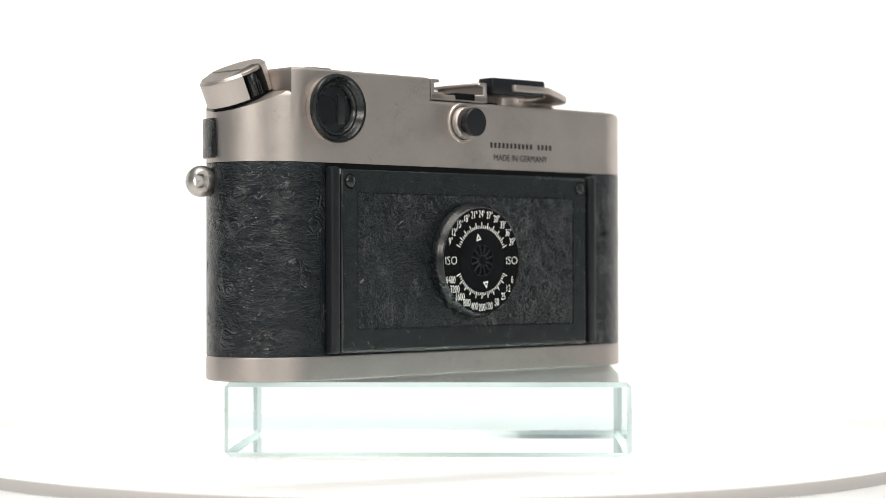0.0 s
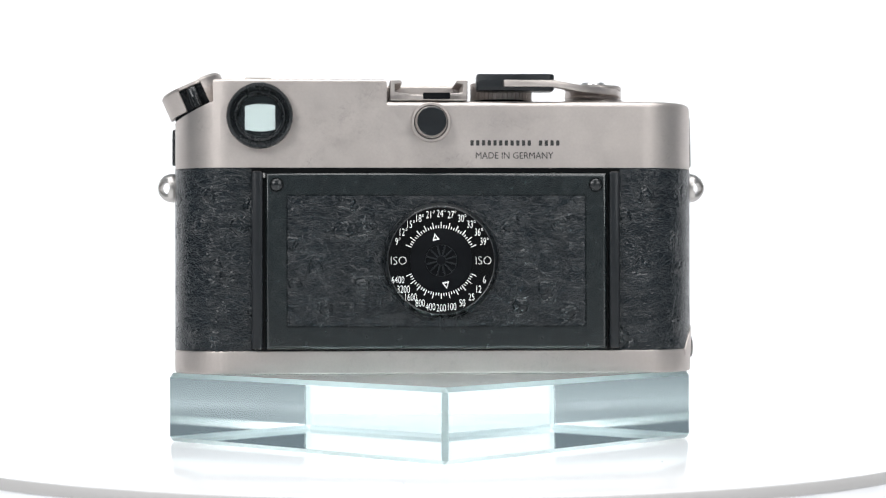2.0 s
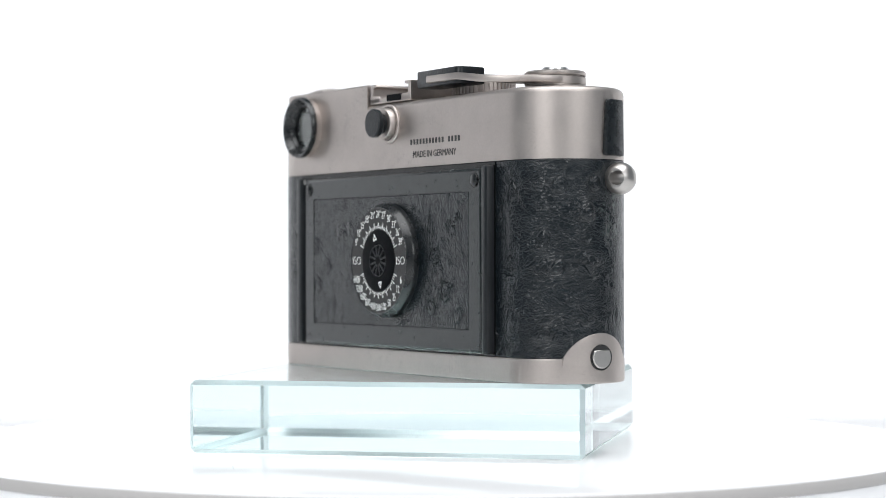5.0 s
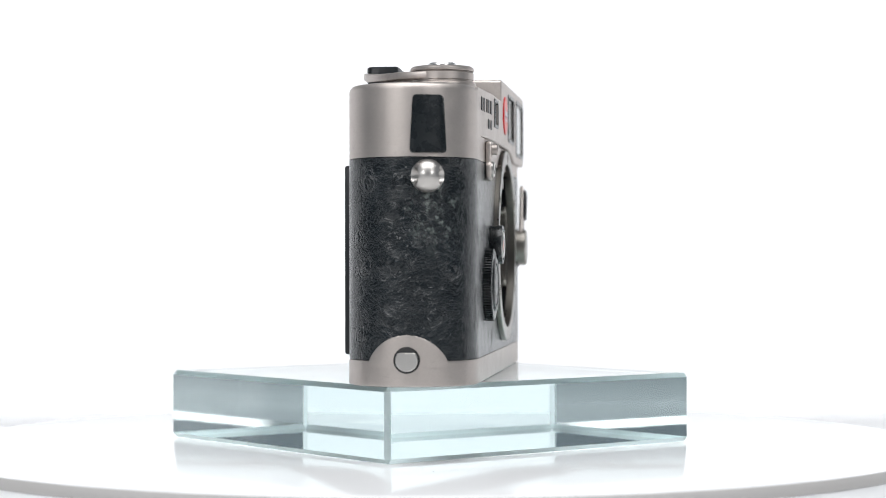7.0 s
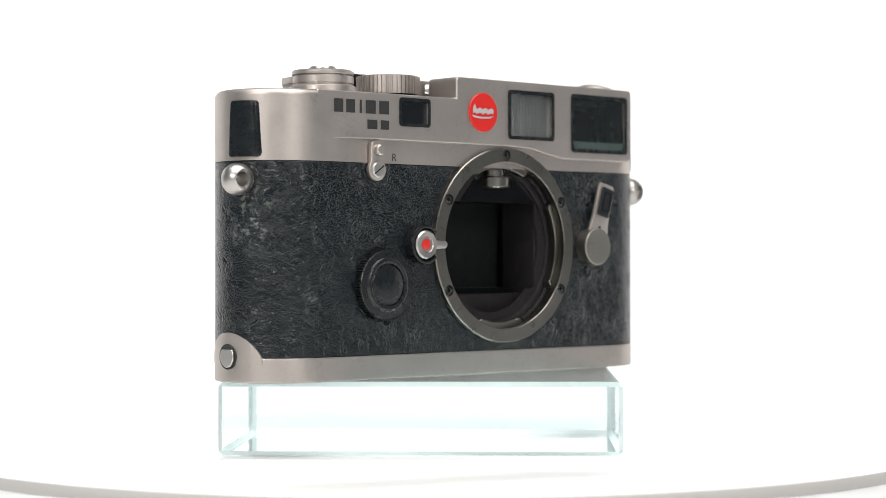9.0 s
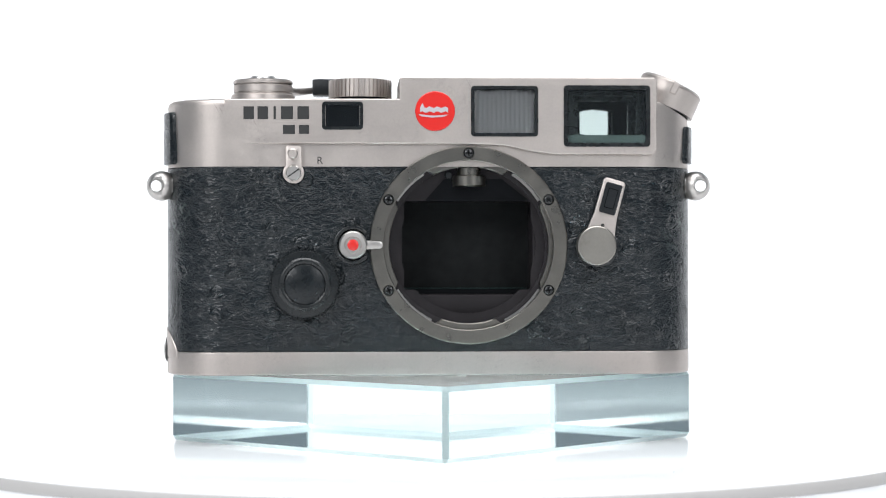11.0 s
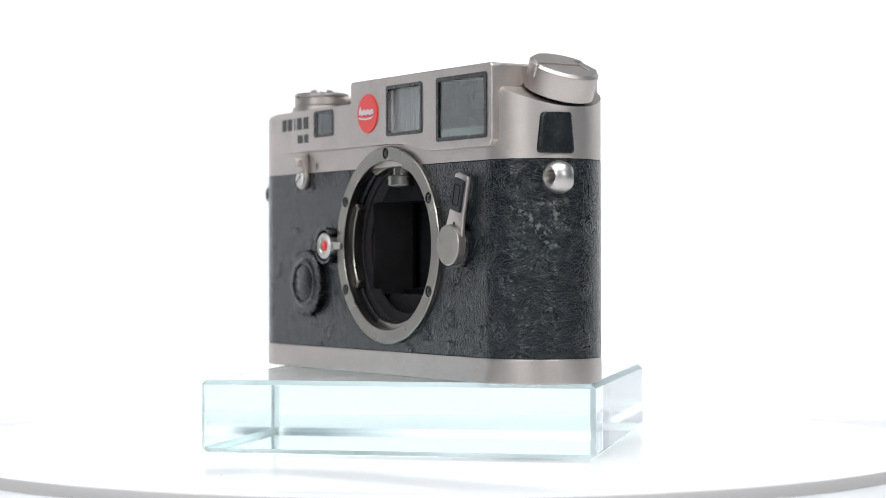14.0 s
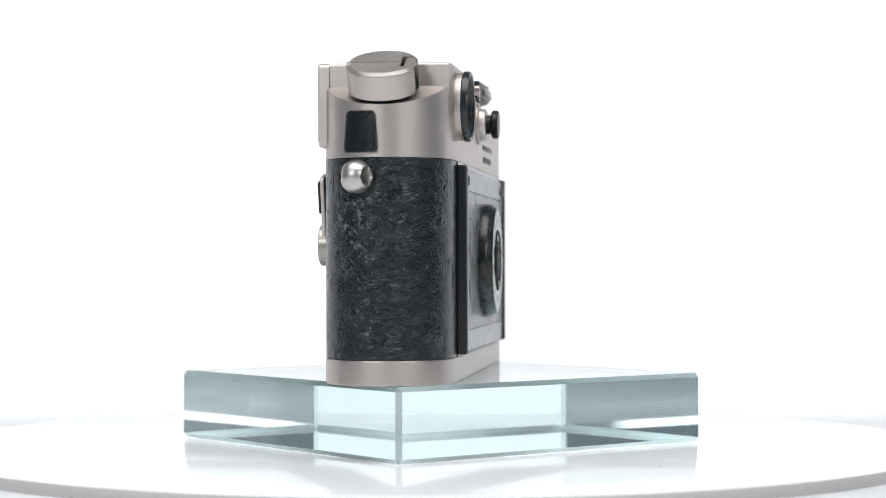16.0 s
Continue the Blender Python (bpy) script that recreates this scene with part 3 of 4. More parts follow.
def mount(root):
    # flat flange with screws, and four bayonet claws behind it
    prof = [(21.8, -14.6), (21.8, -16.55), (21.95, -16.7), (25.2, -16.7), (25.45, -16.45), (25.45, -14.6)]
    flange = part("lens_mount", lathe(prof, "y", MX, MZ, 120, closed=True), MOUNT, root, "satin steel bayonet lens mount ring")
    holes = []
    places = [(MX + 23.65 * math.cos(radians(a)), MZ + 23.65 * math.sin(radians(a)), 20 * k) for k, a in enumerate((90, 150.5, 29.5, 209.5, -29.5))]
    for cx, cz, _ in places:
        holes.append(lathe([(0, -15.9), (1.25, -15.9), (1.42, -16.6), (1.5, -17.4), (0, -17.4)], "y", cx, cz, 24))
    carve(flange, *holes)
    for cx, cz, q in places:
        scr = part("screw", lathe([(0, -16.62), (0.9, -16.6), (1.15, -16.42), (1.22, -16.1), (1.22, -15.8)], "y", cx, cz, 20), BLACK, flange, "small black cross-head screw")
        for w in (0, 90):
            bmx = box(-0.75, 0.75, -16.66, -16.5, -0.16, 0.16)
            bmesh.ops.rotate(bmx, cent=(0, 0, 0), matrix=Matrix.Rotation(radians(w + q), 3, "Y"), verts=bmx.verts)
            bmesh.ops.translate(bmx, vec=(cx, 0, cz), verts=bmx.verts)
            part("slot", bmx, DIALFACE, scr)
    for a0, a1, r_in in ((152, 208, 20.4), (-28, 28, 20.7), (64, 116, 20.2), (250, 290, 20.2)):
        pts = circle(MX, MZ, 22.0, 24, a0 - 3, a1 + 3) + circle(MX, MZ, r_in, 24, a1, a0)
        part("bayonet_claw", ext(pts, "y", -14.5, -11.9, 0.2, 1), MOUNT, flange, "steel bayonet claw")
    for a0, a1 in ((122, 148), (212, 244), (296, 328), (32, 58)):
        pts = circle(MX, MZ, 22.0, 14, a0, a1) + circle(MX, MZ, 21.3, 14, a1, a0)
        part("spring", ext(pts, "y", -13.2, -12.8), SATIN, flange)
    # chamber behind: tube, baffle with its shaped opening, tunnel walls, cloth shutter
    tube = part("throat_tube", lathe([(23.4, -14.8), (22.1, -14.8), (22.1, -9.8), (23.4, -9.8)], "y", MX, MZ, 96, closed=True), MATTE, root, "matt black chamber behind the mount")
    outer, inner = [], []
    for k in range(180):
        a = 2 * math.pi * k / 180
        c, s = math.cos(a), math.sin(a)
        outer.append((MX + 23.4 * c, MZ + 23.4 * s))
        # a circle joined with the film gate's rectangle, straight along the top
        gate = min(16.5 / max(1e-6, abs(c)), 11.5 / max(1e-6, abs(s)))
        disc = 17.7 if s < 0 else min(17.7, 11.5 / max(1e-6, s))
        r = max(gate, disc)
        inner.append((MX + r * c, MZ + r * s))
    part("baffle", frame_ring(outer, inner, "y", -10.6, -9.8), BAFFLE, tube, "dark grey baffle with shaped opening")
    part("baffle_lip", lathe([(20.2, -10.5), (20.2, -11.4), (20.5, -11.6), (22.3, -11.6), (22.3, -10.5)], "y", MX, MZ, 96, closed=True), BAFFLE, tube)
    part("gate_wall", frame_ring(rrect(-13.3, 32.3, 12.0, 54.8, 1.0), rrect(-7.6, 26.6, 22.0, 45.3, 0.8), "y", 2.0, 3.0), MATTE, tube)
    for x0, x1 in ((MX - 18.2, MX - 17.0), (MX + 17.0, MX + 18.2)):
        part("tunnel_side", box(x0, x1, -9.7, 2.1, 20.5, 46.2), BAFFLE, tube)
    part("tunnel_top", box(MX - 17.0, MX + 17.0, -9.7, 2.1, 45.0, 46.2), MATTE, tube)
    part("shutter_curtain", box(-10, 29, 5.4, 5.9, 18, 48), CURTAIN, tube, "black cloth shutter curtain")
    part("gate_edge", box(-7.3, 26.3, 3.1, 3.4, 21.6, 22.15), plastic("worn_gate_edge", (0.02, 0.05, 0.045), 0.3, 0.9, 900.0, 0.0003), tube)
    part("chamber_wall", frame_ring(circle(MX, MZ, 23.4, 64), circle(MX, MZ, 22.8, 64), "y", -9.8, 9.2), MATTE, tube)
    part("chamber_back", lathe([(0, 9.0), (23.3, 9.0), (23.3, 9.4), (0, 9.4)], "y", MX, MZ, 48), MATTE, tube)
    part("sill", ext([(-9.0, 14.0), (28.0, 14.0), (28.0, 20.6), (-9.0, 20.6)], "y", -5.0, 1.9, 0.6, 2), BAFFLE, tube)
    part("sill_step", box(-8.0, 27.0, -1.0, 1.95, 20.5, 21.8, 0.2, 1), MATTE, tube)
    part("light_trap", ext([(-1.6, 44.95), (3.4, 50.6), (18.4, 50.6), (25.6, 44.95)], "y", -10.95, -10.55), MATTE, tube)
    for sx, sz in ((4.6, 51.6), (20.2, 51.8)):
        part("chamber_screw", lathe([(0, -11.3), (0.8, -11.25), (1.1, -10.9), (1.1, -10.4)], "y", sx, sz, 20), BLACK, tube)
    # rangefinder roller
    roll = part("roller", lathe([(0, 48.6), (4.0, 48.6), (4.3, 48.9), (4.3, 51.2), (4.0, 51.5), (3.0, 51.6), (3.0, 53.4), (0, 53.4)], "z", MX + 0.4, -11.2, 40), MOUNT, tube, "steel rangefinder roller")
    part("roller_arm", box(MX - 3, MX + 12, -10.5, -8.5, 52.0, 53.4, 0.3, 1), MATTE, roll)
    part("cam_stop", lathe([(0, 50.0), (2.4, 50.0), (2.6, 50.4), (2.6, 51.6), (0, 51.6)], "z", MX + 12.4, -7.0, 24), MOUNT, roll)


def front_controls(root):
    # rewind release lever
    pts = [(-37.4, 58.3), (-36.8, 58.9), (-33.9, 58.9), (-33.3, 58.3), (-33.3, 53.6)] + circle(-35.4, 51.9, 2.75, 18, 28, -208) + [(-37.4, 53.6)]
    lev = part("rewind_release", ext(pts, "y", -17.0, -15.6, 0.25, 2), TITAN, root, "small titanium rewind release lever")
    part("knob", lathe([(0, -18.7), (1.0, -18.65), (1.35, -18.3), (1.35, -16.9)], "y", -35.6, 56.8, 28), TITAN, lev)
    scr = part("screw", lathe([(0, -17.7), (1.7, -17.65), (2.0, -17.3), (2.0, -16.9)], "y", -35.4, 51.9, 32), SATIN, lev)
    bmx = box(-1.8, 1.8, -17.74, -17.5, -0.17, 0.17)
    bmesh.ops.rotate(bmx, cent=(0, 0, 0), matrix=Matrix.Rotation(radians(-35), 3, "Y"), verts=bmx.verts)
    bmesh.ops.translate(bmx, vec=(-35.4, 0, 51.9), verts=bmx.verts)
    part("slot", bmx, DARK_INK, scr)
    # battery cover
    bx, bz = -32.6, 23.4
    cap = part("battery_cover", ext(gear(bx, bz, 9.0, 0.45, 72), "y", -17.2, -15.3), BLACK, root, "round black knurled battery cover")
    part("dished_ring", lathe([(8.6, -17.1), (8.45, -17.35), (6.8, -17.45), (6.4, -17.85), (5.9, -17.95), (5.35, -17.75), (5.2, -17.3)], "y", bx, bz, 72), BLACK, cap)
    part("inlay", lathe([(0, -17.72), (4.8, -17.7), (5.05, -17.55), (5.05, -17.2)], "y", bx, bz, 48), VULC, cap, "black leathery inlay disc")
    # lens release with its guard
    rx, rz = -20.25, 33.45
    pts = circle(rx, rz, 4.95, 40, 42, 318) + circle(rx, rz, 4.1, 40, 318, 42)
    guard = part("release_guard", ext(pts, "y", -18.3, -15.3, 0.25, 2), BLACK, root, "black open ring around the lens release")
    btn = part("lens_release", lathe([(0, -18.0), (2.0, -18.0), (2.2, -18.4), (3.2, -18.5), (3.6, -18.1), (3.6, -15.4)], "y", rx, rz, 48), LUG, guard, "round silver lens release button")
    part("red_dot", lathe([(0, -18.3), (1.1, -18.25), (1.45, -18.1), (1.45, -17.9)], "y", rx, rz, 24), RED, btn, "red index dot")
    part("catch", ext([(rx + 3.0, rz - 1.2), (-14.2, rz - 1.0)] + circle(-13.6, rz, 1.0, 10, -90, 90) + [(-14.2, rz + 1.0), (rx + 3.0, rz + 1.2)], "y", -17.8, -16.6, 0.25, 2), LUG, btn)
    # self-timer lever
    tx, tz, lean = 42.3, 33.2, 15.5
    tilt = Matrix.Rotation(radians(lean), 3, "Y")

    def leaned(bm):
        bmesh.ops.rotate(bm, cent=(0, 0, 0), matrix=tilt, verts=bm.verts)
        bmesh.ops.translate(bm, vec=(tx, 0, tz), verts=bm.verts)
        return bm
    arm = ext([(-3.9, 1.0), (-2.85, 8.0), (-2.75, 17.0), (-2.1, 17.7), (2.5, 17.7), (3.1, 17.0), (3.25, 8.0), (4.3, 1.0)], "y", -18.0, -16.9, 0.3, 2)
    timer = part("self_timer", leaned(arm), TITAN, root, "titanium self-timer lever with black grip")
    part("pivot", lathe([(0, -19.0), (4.75, -19.0), (5.0, -18.8), (5.05, -18.0), (5.05, -15.4)], "y", tx, tz, 56), PIVOT, timer)
    part("grip", leaned(ext(rrect(-1.9, 2.4, 8.6, 16.6, 0.4, 3), "y", -18.7, -17.9, 0.2, 1)), RUBBER, timer, "black recessed grip")
    part("grip_groove", leaned(frame_ring(rrect(-1.0, 1.6, 10.0, 15.2, 0.2, 3), rrect(-0.8, 1.4, 10.2, 15.0, 0.2, 3), "y", -18.78, -18.6)), MATTE, timer)
    part("bearing", lathe([(4.4, -16.9), (5.2, -16.7), (5.2, -15.3), (4.4, -15.3)], "y", tx + 0.6, tz - 0.3, 48, closed=True), BLACK, timer)
    part("pin_hole", leaned(ext(circle(0.1, 5.4, 0.5, 12), "y", -18.06, -17.9)), DARK_INK, timer)


def top_controls(root):
    # film advance: hub, lever and release button
    cx, cy = -43.6, -5.6
    hub = part("wind_hub", lathe([(0, 71.0), (8.4, 71.0), (8.3, 72.4), (7.8, 72.8), (7.4, 72.85), (7.4, 73.15), (7.7, 73.25), (7.7, 74.9), (7.5, 75.1), (0, 75.1)], "z", cx, cy, 72), TITAN, root, "round titanium film advance hub")
    part("counter_disc", lathe([(0, 75.0), (7.0, 75.05), (7.0, 75.35), (7.65, 75.4), (7.75, 75.6), (7.7, 76.2), (7.2, 76.55), (0, 76.7)], "z", cx, cy, 72), TITAN, hub)
    part("shutter_button", lathe([(3.5, 76.6), (3.4, 77.2), (3.0, 77.6), (2.6, 77.65), (2.2, 77.3), (0, 77.3)], "z", cx, cy, 40), BRIGHT, hub, "bright shutter release button")
    # lever arm sweeping to the rear and rising to a black tip
    arm = [(-50.8, -3.0), (-49.0, 4.0), (-44.0, 10.0), (-38.0, 13.8), (-31.0, 15.8), (-17.6, 16.3), (-17.4, 14.8), (-30.0, 13.4), (-34.5, 10.5), (-36.5, 4.0), (-37.0, -4.0)]
    bm = ext(arm, "z", 73.3, 75.1, 0.3, 2)
    bmesh.ops.triangulate(bm, faces=bm.faces[:])
    for v in bm.verts:
        v.co.z += 1.4 * max(0.0, min(1.0, (v.co.x + 40.0) / 9.0))
    lever = part("advance_lever", bm, TITAN, root, "titanium film advance lever with black tip")
    part("tip", ext([(-31.0, 7.0), (-12.2, 7.6), (-10.6, 9.4), (-10.6, 14.6), (-29.8, 15.2), (-31.0, 14.2)], "z", 73.8, 78.2, 0.55, 2), RUBBER, lever, "black plastic lever tip")
    # shutter speed dial
    dial = part("speed_dial", ext(gear(-18.2, -1.3, 8.3, 0.4, 44), "z", 72.2, 76.8), TITAN, root, "knurled titanium shutter speed dial")
    part("dial_top", lathe([(0, 77.1), (7.2, 77.05), (7.9, 76.9), (7.9, 76.6)], "z", -18.2, -1.3, 56), TITAN, dial)
    part("dial_foot", lathe([(7.3, 71.0), (7.3, 72.3), (0, 72.3)], "z", -18.2, -1.3, 48), MATTE, dial)
    # accessory shoe
    shoe = part("accessory_shoe", box(-8.2, 12.0, -3.2, 15.0, 71.1, 72.6, 0.15, 1), TITAN, root, "titanium accessory shoe with black base")
    part("insulator", box(-3.6, 3.4, -3.0, 15.25, 71.5, 73.2, 0.15, 1), MATTE, shoe)
    for s, x0, x1 in ((1, 12.0, 9.2), (-1, -8.2, -5.4)):
        rail = [(x0, 71.4), (x0, 76.4), (x1, 76.4), (x1 - 0.4 * s, 75.7), (x0 - 1.2 * s, 75.4), (x0 - 1.2 * s, 73.2), (x1 - 2.0 * s, 73.0), (x1 - 2.0 * s, 71.4)]
        part("rail", ext(rail, "y", -3.2, 15.0, 0.12, 1), TITAN, shoe)
    part("contact", lathe([(0, 73.5), (1.1, 73.5), (1.1, 73.0)], "z", 0.6, 4.0, 20), BRIGHT, shoe)
    # flush discs on the decks
    part("film_counter_window", lathe([(0, 71.35), (4.2, 71.3), (4.6, 71.0), (4.6, 70.5)], "z", -58.2, 0.0, 40), TITAN, root)
    part("deck_plate", box(42.9, 49.8, 3.0, 12.0, 76.4, 77.3, 0.25, 2), TITAN, root)


def rewind_knob(root):
    # tilted knob with a notch that bares its knurled shaft
    lean = radians(23.7)
    m = Matrix.Translation((61.9, 0.0, 69.4)) @ Matrix.Rotation(lean, 4, "Y")

    def tipped(bm):
        bmesh.ops.transform(bm, matrix=m, verts=bm.verts)
        return bm
    r, g = 8.5, 3.2
    a0 = math.degrees(math.asin(g / r))
    outline = circle(0, 0, r, 64, 90 + a0, 450 - a0) + [(g, 4.4), (-g, 4.4)]
    knob = part("rewind_knob", tipped(ext(outline, "z", 0.6, 6.5, 0.0)), TITAN, root, "tilted round titanium rewind knob")
    for s, z1, name in ((1, 7.25, "crank"), (-1, 7.6, "cap")):
        half = [(s * max(0.05, u), v) for u, v in circle(0, 0, r, 32, -90, 90 - a0)] + [(s * g, 4.4), (s * 0.05, 4.4)]
        part(name, tipped(ext(half, "z", 6.3, z1, 0.7, 1, pick=lambda e: min(v.co.z for v in e.verts) > 6.9 and min(v.co.xy.length for v in e.verts) > r - 0.2)), TITAN, knob)
    shaft = part("shaft", tipped(lathe([(0, 3.6), (1.9, 3.6), (1.75, 4.2), (1.7, 5.8), (1.4, 6.2), (0, 6.2)], "z", 0, 6.2, 32)), BLACK, knob, "black shaft under the folded crank")
    part("knurl", tipped(ext(gear(0, 6.2, 2.0, 0.4, 16), "z", 0.7, 3.7)), BLACK, shaft)
    part("notch_lining", tipped(box(-g + 0.02, g - 0.02, 4.3, 4.5, 0.65, 6.6)), BLACK, knob)
    part("crank_lip", tipped(ext([(-g + 0.05, 5.3), (g - 0.05, 5.3), (g - 0.05, 7.2)] + circle(0, 0, 7.85, 10, 67, 113) + [(-g + 0.05, 7.2)], "z", 6.35, 7.2, 0.15, 1)), TITAN, knob)
    part("seat", tipped(lathe([(0, -1.6), (7.3, -1.6), (7.3, 0.7), (0, 0.7)], "z", 0, 0, 48)), MATTE, knob)
    part("crank_tab", tipped(box(-0.9, 0.9, -8.75, -7.2, 4.0, 7.3, 0.2, 1)), TITAN, knob)


def back_door(root):
    door = part("back_door", ext([(-44.3, 6.5), (44.3, 6.5), (44.3, 52.2), (-44.3, 52.2)], "y", 15.0, 17.3, 1.0, 4, pick=lambda e: min(v.co.y for v in e.verts) > 17), LACQUER, root, "black lacquered hinged back door")
    carve(door, ext(rrect(-39.0, 39.0, 12.1, 46.6, 0.6, 4), "y", 17.0, 18.0))
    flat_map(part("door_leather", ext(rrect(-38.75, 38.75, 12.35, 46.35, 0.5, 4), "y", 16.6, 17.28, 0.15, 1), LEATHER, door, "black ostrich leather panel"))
    for x in (41.4, -41.4):
        scr = part("rivet", lathe([(0, 18.0), (1.0, 17.9), (1.5, 17.6), (1.6, 17.2)], "y", x, 49.1, 28), BLACK, door)
        part("rivet_ring", lathe([(1.6, 17.34), (1.85, 17.34), (1.85, 17.2), (1.6, 17.2)], "y", x, 49.1, 28, closed=True), DIALFACE, scr)
    for x0, x1 in ((44.95, 47.8), (-47.6, -44.95)):
        part("light_seal_bar", ext(rrect(x0, x1, 6.6, 52.6, 0.7, 3), "y", 14.8, 17.9, 0.6, 2, pick=lambda e: min(v.co.y for v in e.verts) > 17), RUBBER, door, "ribbed black light seal bar")
    part("door_gap", box(-47.9, 47.9, 15.0, 15.7, 6.2, 53.4), DIALFACE, door)
    part("hinge_pin", lathe([(0, 50.9), (0.4, 50.9), (0.4, 52.1), (0, 52.1)], "z", 44.65, 16.9, 16), SATIN, door)
    # film speed dial
    dx, dz = -0.95, 29.45
    prof = [(15.0, 17.0), (15.0, 18.5), (14.75, 19.2), (14.35, 19.7), (14.2, 20.2), (13.9, 20.5), (13.6, 20.35), (8.2, 20.35), (8.1, 20.2)]
    disc = part("film_speed_dial", lathe(prof, "y", dx, dz, 96), BLACK, door, "round black film speed dial with white scale")
    part("scale_face", lathe([(13.65, 20.32), (13.65, 20.38), (8.1, 20.38), (8.1, 20.32)], "y", dx, dz, 96, closed=True), DIALFACE, disc)
    hub = part("dial_hub", lathe([(8.05, 20.0), (8.05, 20.5), (7.8, 20.62), (4.3, 20.62), (4.15, 20.3), (0, 20.3)], "y", dx, dz, 72), MATTE, disc)
    part("hub_core", lathe([(0, 20.75), (1.1, 20.7), (1.2, 20.3)], "y", dx, dz, 24), MATTE, hub)
    part("hub_rim", lathe([(4.0, 20.3), (4.0, 20.7), (4.15, 20.7), (4.15, 20.3)], "y", dx, dz, 48, closed=True), RUBBER, hub)
    for k in range(12):
        a = radians(15 + 30 * k)
        bmx = box(1.0, 3.9, 20.3, 20.68, -0.22, 0.22, 0.05, 1)
        bmesh.ops.rotate(bmx, cent=(0, 0, 0), matrix=Matrix.Rotation(-a, 3, "Y"), verts=bmx.verts)
        bmesh.ops.translate(bmx, vec=(dx, 0, dz), verts=bmx.verts)
        part("spoke", bmx, RUBBER, hub)
    step = 13.2
    upper = ["9\u00b0", "12\u00b0", "15\u00b0", "18\u00b0", "21\u00b0", "24\u00b0", "27\u00b0", "30\u00b0", "33\u00b0", "36\u00b0", "39\u00b0"]
    lower = ["6400", "3200", "1600", "800", "400", "200", "100", "50", "25", "12", "6"]
    for k in range(11):
        a = radians(step * (k - 5))
        for words, s in ((upper, 1), (lower, -1)):
            rr = 12.2
            x, z = dx - rr * math.sin(a), dz + s * rr * math.cos(a)
            lettering("number", words[k], 2.75, on_back(x, 20.41, z), WHITE_INK, disc, 0.02, 0.62, 0.02)
    for s in (1, -1):
        lettering("scale_word", "ISO", 3.1, on_back(dx + s * 10.95, 20.41, dz), WHITE_INK, disc, 0.02, 0.95, 0.07)
    for k in range(31):
        for s in (1, -1):
            a = step * (k / 3 - 5)
            long_one = k % 3 == 0
            bmx = box(-0.11, 0.11, 20.36, 20.42, 8.35, 9.95 if long_one else 9.1)
            bmesh.ops.rotate(bmx, cent=(0, 0, 0), matrix=Matrix.Rotation(radians(-a if s > 0 else 180 + a), 3, "Y"), verts=bmx.verts)
            bmesh.ops.translate(bmx, vec=(dx, 0, dz), verts=bmx.verts)
            part("tick", bmx, WHITE_INK, disc)
    for tx, tz, s in ((0.55, 35.5, 1), (-2.2, 23.1, -1)):
        spin = math.degrees(math.atan2(-(tx - dx), tz - dz)) if s > 0 else math.degrees(math.atan2((tx - dx), -(tz - dz))) + 0
        o = [(-0.95, -0.85 * s), (0.95, -0.85 * s), (0, 0.95 * s)]
        i = [(u * 0.5, v * 0.5 - 0.06 * s) for u, v in o]
        bmx = frame_ring([(u, v) for u, v in o], i, "z", -0.02, 0.04)
        bmesh.ops.transform(bmx, matrix=on_back(tx, 20.64, tz, -spin), verts=bmx.verts)
        part("pointer", bmx, WHITE_INK, hub)
    # flash socket plug
    px, pz = 1.4, 65.4
    sock = part("flash_socket", lathe([(5.25, 15.2), (5.25, 15.8), (5.05, 16.05), (4.5, 16.1), (4.35, 15.8), (4.2, 15.8), (4.15, 17.4), (3.9, 17.75), (2.6, 17.8), (2.6, 15.2)], "y", px, pz, 56, closed=True), TITAN, root, "ringed flash socket with black plug")
    # dark ring on the groove's floor, shade put in as colour
    part("socket_groove_shade", lathe([(4.16, 15.75), (4.4, 15.75), (4.4, 15.92), (4.16, 15.92)], "y", px, pz, 56, closed=True), DARK_INK, sock)
    part("plug", lathe([(2.5, 17.4), (2.5, 18.9), (3.4, 19.2), (3.75, 19.6), (3.75, 20.7), (3.45, 21.0), (0, 21.05)], "y", px, pz, 48), RUBBER, sock, "black plastic plug")


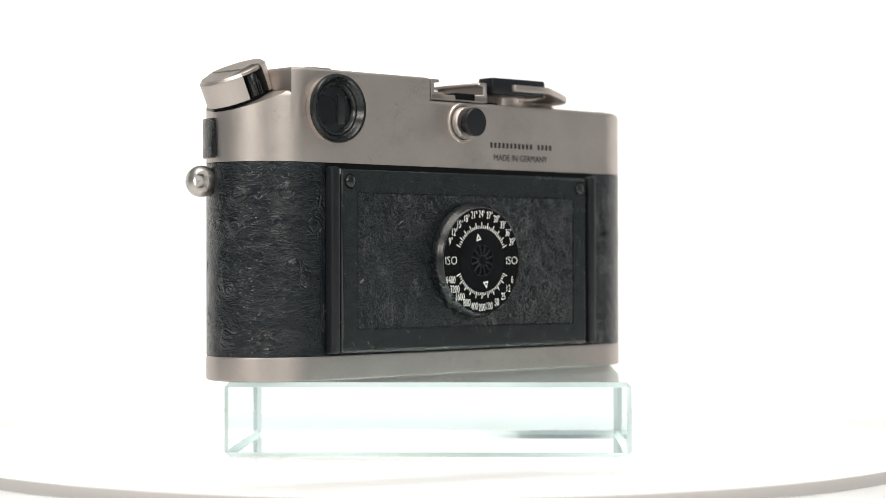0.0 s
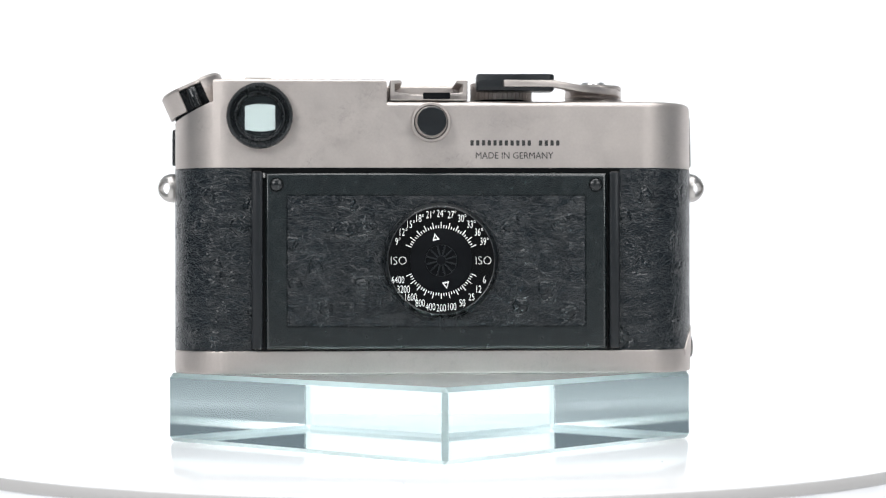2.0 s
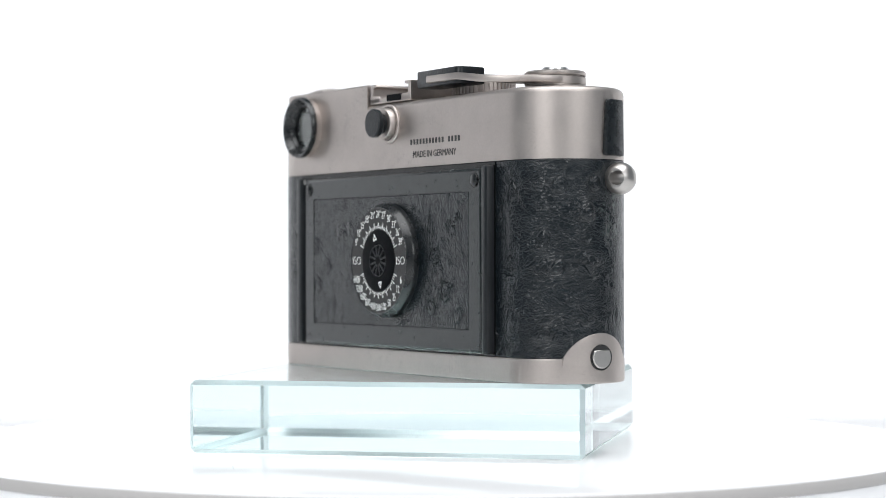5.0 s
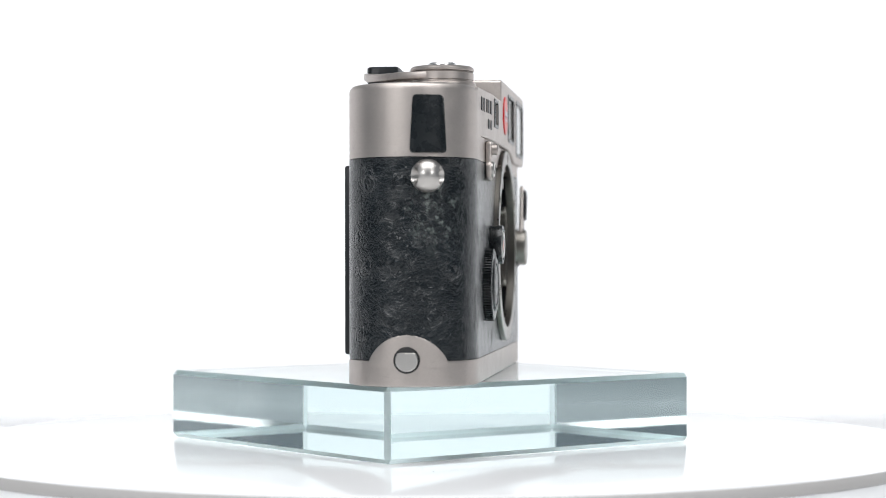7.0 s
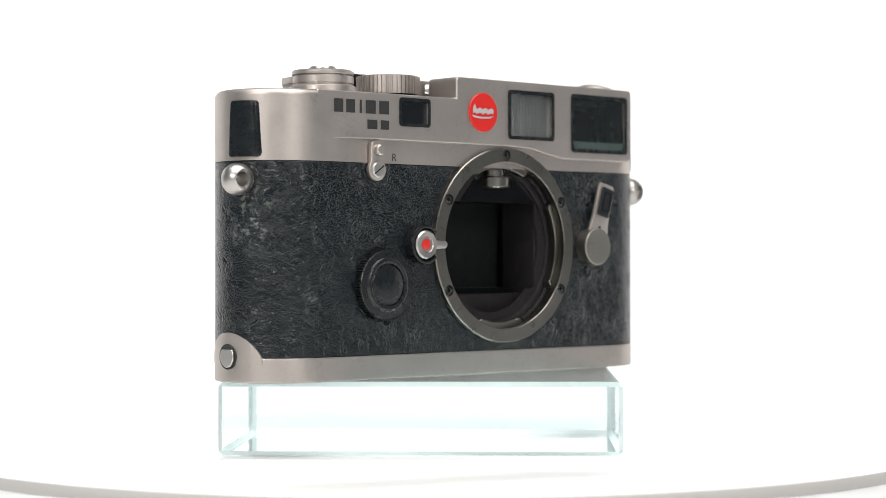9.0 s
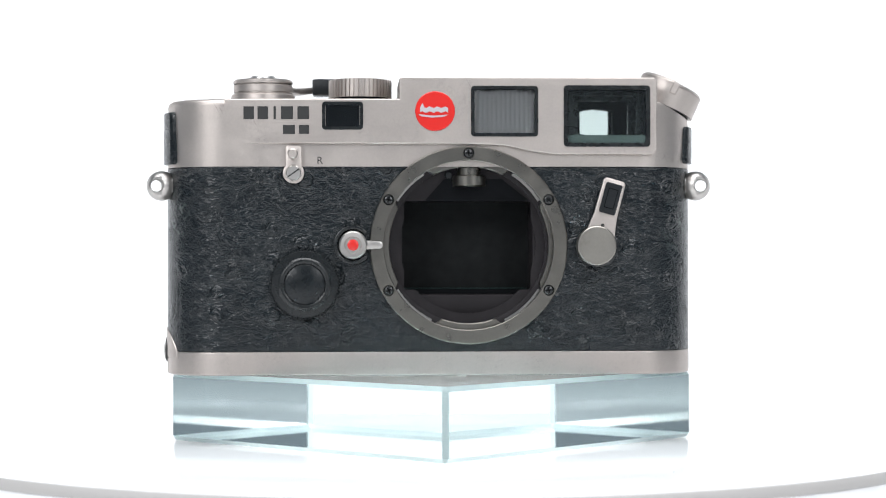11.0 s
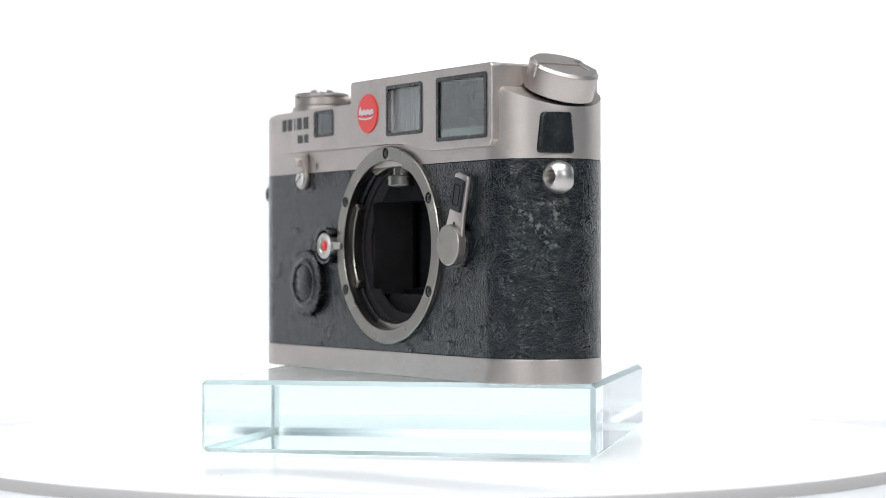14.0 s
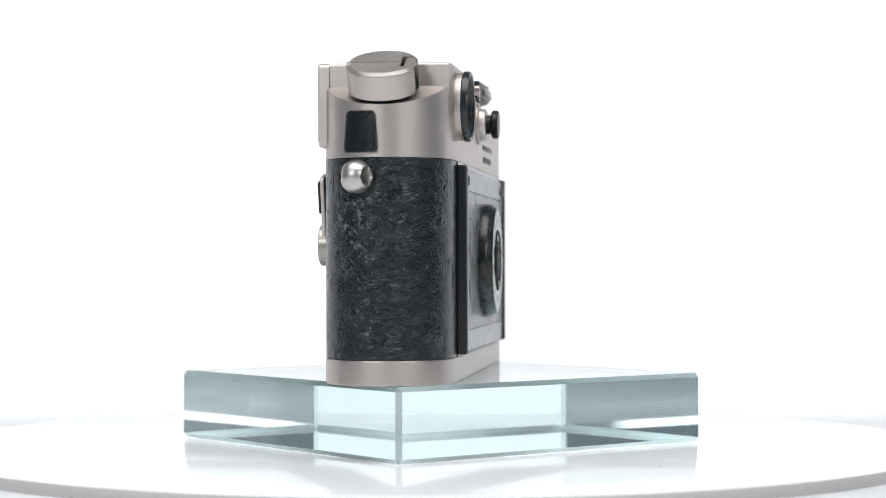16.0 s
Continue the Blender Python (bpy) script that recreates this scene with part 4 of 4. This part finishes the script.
def ends(root):
    # pads, strap lugs and the base plate's key plate on the round ends
    part("pad", wrap(pad_rows(54.45, 68.0, -9.45, -1.15, -8.8, -1.95), -1, 1.0), VULC, root, "black strap bumper pad")
    part("pad", wrap(pad_rows(54.75, 64.5, -9.1, -0.6, -8.3, -1.3), 1, 1.0), VULC, root, "black strap bumper pad")
    for s in (1, -1):
        lug = part("strap_lug", lathe([(3.9 * math.sin(radians(a)), -3.9 * math.cos(radians(a))) for a in range(0, 181, 5)], "y", 0, 0, 64), LUG, root, "steel strap lug with a hole")
        lug.location = (s * 0.0700, -0.0055, 0.0490)
        bpy.context.view_layer.update()
        # a flat seat with a rounded loop standing on it, square to the round end
        turn = Matrix.Rotation(radians(-12 * s), 3, "Z")
        flat1 = ext([(s * 0.2, 3.1), (s * 4.5, 2.0), (s * 7, 2.0), (s * 7, 9), (s * 0.2, 9)], "z", -6, 6)
        flat2 = ext([(s * 0.2, -3.1), (s * 4.5, -2.0), (s * 7, -2.0), (s * 7, -9), (s * 0.2, -9)], "z", -6, 6)
        hole = lathe([(0, -6), (1.75, -6), (1.75, -1.6), (1.5, -1.2), (1.5, 1.2), (1.75, 1.6), (1.75, 6), (0, 6)], "y", s * 1.4, 0, 32)
        for bm in (flat1, flat2, hole):
            bmesh.ops.recalc_face_normals(bm, faces=bm.faces)
            bmesh.ops.rotate(bm, cent=(0, 0, 0), matrix=turn, verts=bm.verts)
            bmesh.ops.translate(bm, vec=(s * 70.0, -5.5, 49.0), verts=bm.verts)
        carve(lug, flat1, flat2, hole)
        part("lug_seat", lathe([(0, 67.0), (2.6, 67.0), (2.6, 69.2), (0, 69.2)] if s > 0 else [(0, -67.0), (2.6, -67.0), (2.6, -69.2), (0, -69.2)], "x", -5.5, 49.0, 24), SATIN, root)
    # raised arc of the base plate with its key
    rows = []
    for k in range(13):
        z = 4.5 + (12.1 - 4.5) * math.sin(radians(90 * k / 12))
        half = math.sqrt(max(0.04, 10.05 ** 2 - (z - 2.05) ** 2)) if z > 6.1 else 9.2
        rows.append((z, -0.35 - half, -0.35 + half))
    arc = part("key_plate", wrap(rows, -1, 0.32, 16, 0.06), TITAN, root)
    kx = X_END + R_END
    part("key_ring", lathe([(2.75, -kx - 0.2), (3.1, -kx - 0.45), (3.15, -kx + 0.6), (2.7, -kx + 0.6)], "x", -0.4, 6.3, 40, closed=True), DARK_INK, arc)
    key = circle(-0.4, 6.3, 2.65, 24, 42, -222)
    part("key", ext(key, "x", -kx - 0.8, -kx + 0.8, 0.2, 1), SATIN, arc, "bright folding base plate key")
    # dark disc on the plate paints the shade of a recess behind the key
    part("key_recess_shade", lathe([(0, -kx - 0.36), (2.9, -kx - 0.36), (2.9, -kx + 0.5), (0, -kx + 0.5)], "x", -0.4, 6.3, 36), DARK_INK, arc)


def writing(root):
    # maker's mark as a red disc with a plain silver shape
    dot = part("badge", lathe([(0, -17.1), (4.9, -17.1), (5.1, -16.95), (5.1, -16.6)], "y", 0.85, 67.8, 56), RED, root, "round red enamel badge")
    wave = [(-3.0 + 0.6 * k, 68.1 + 0.25 * math.sin(1.9 * k)) for k in range(13)]
    band = [(x, z + (1.5 if k == 1 else 0.65)) for k, (x, z) in enumerate(wave)] + [(x, z - 0.6) for x, z in reversed(wave)]
    part("badge_mark", ext(band, "y", -17.25, -17.0), SILVER_INK, dot)
    part("badge_underline", ext([(-3.5, 67.0), (-2.6, 66.9), (0.0, 66.6), (3.0, 66.75), (4.4, 67.0), (3.0, 66.3), (0.0, 66.1), (-2.6, 66.4)], "y", -17.25, -17.0), SILVER_INK, dot)
    # plain bars for the names
    for z0, z1, spans in ((65.7, 69.0, ((-48.2, -45.5), (-44.6, -41.9), (-40.5, -39.9), (-38.6, -35.4), (-34.4, -31.3))), (61.9, 64.2, ((-38.1, -34.9), (-34.0, -31.4)))):
        for x0, x1 in spans:
            y = -16.79 + fade((x0 + x1) / 2 + 0.8)
            part("bar", box(x0, x1, y, y + 0.5, z0, z1), DARK_INK, root)
    for x0, n in ((-9.3, 5), (-16.75, 6), (-27.2, 4)):
        for k in range(n):
            x = x0 - 1.5 * k
            part("bar", box(x - 0.42, x + 0.42, 15.2, 15.5, 59.35, 60.75), DARK_INK, root)
    lettering("engraved_words", "MADE IN GERMANY", 2.45, on_back(-20.4, 15.48, 56.8), DARK_INK, root, 0.04, 0.93)
    lettering("engraved_letter", "R", 2.7, on_front(-28.6, -15.47, 55.2), DARK_INK, root, 0.04)


table = turntable()
block = glass_block()
dust = dust_specks()
body = film_camera()


# ---------- movement ----------
def motions():
    """The table turns at one speed and carries the block and the camera on it."""
    on_table = {table: Matrix(), dust: Matrix(), block: pose(0.0002, 0.0015, 0.0, 0, 0, 47.55), body: pose(-0.0006, -0.0029, GLASS_TOP, 0, 0, 2.5)}
    for thing, place in on_table.items():
        rows = []
        for k in range(65):
            t = k * 0.25
            rows.append((t, pose(0, 0, 0, 0, 0, TURN_START + TURN_RATE * t) @ place))
        walk(thing, rows)


motions()
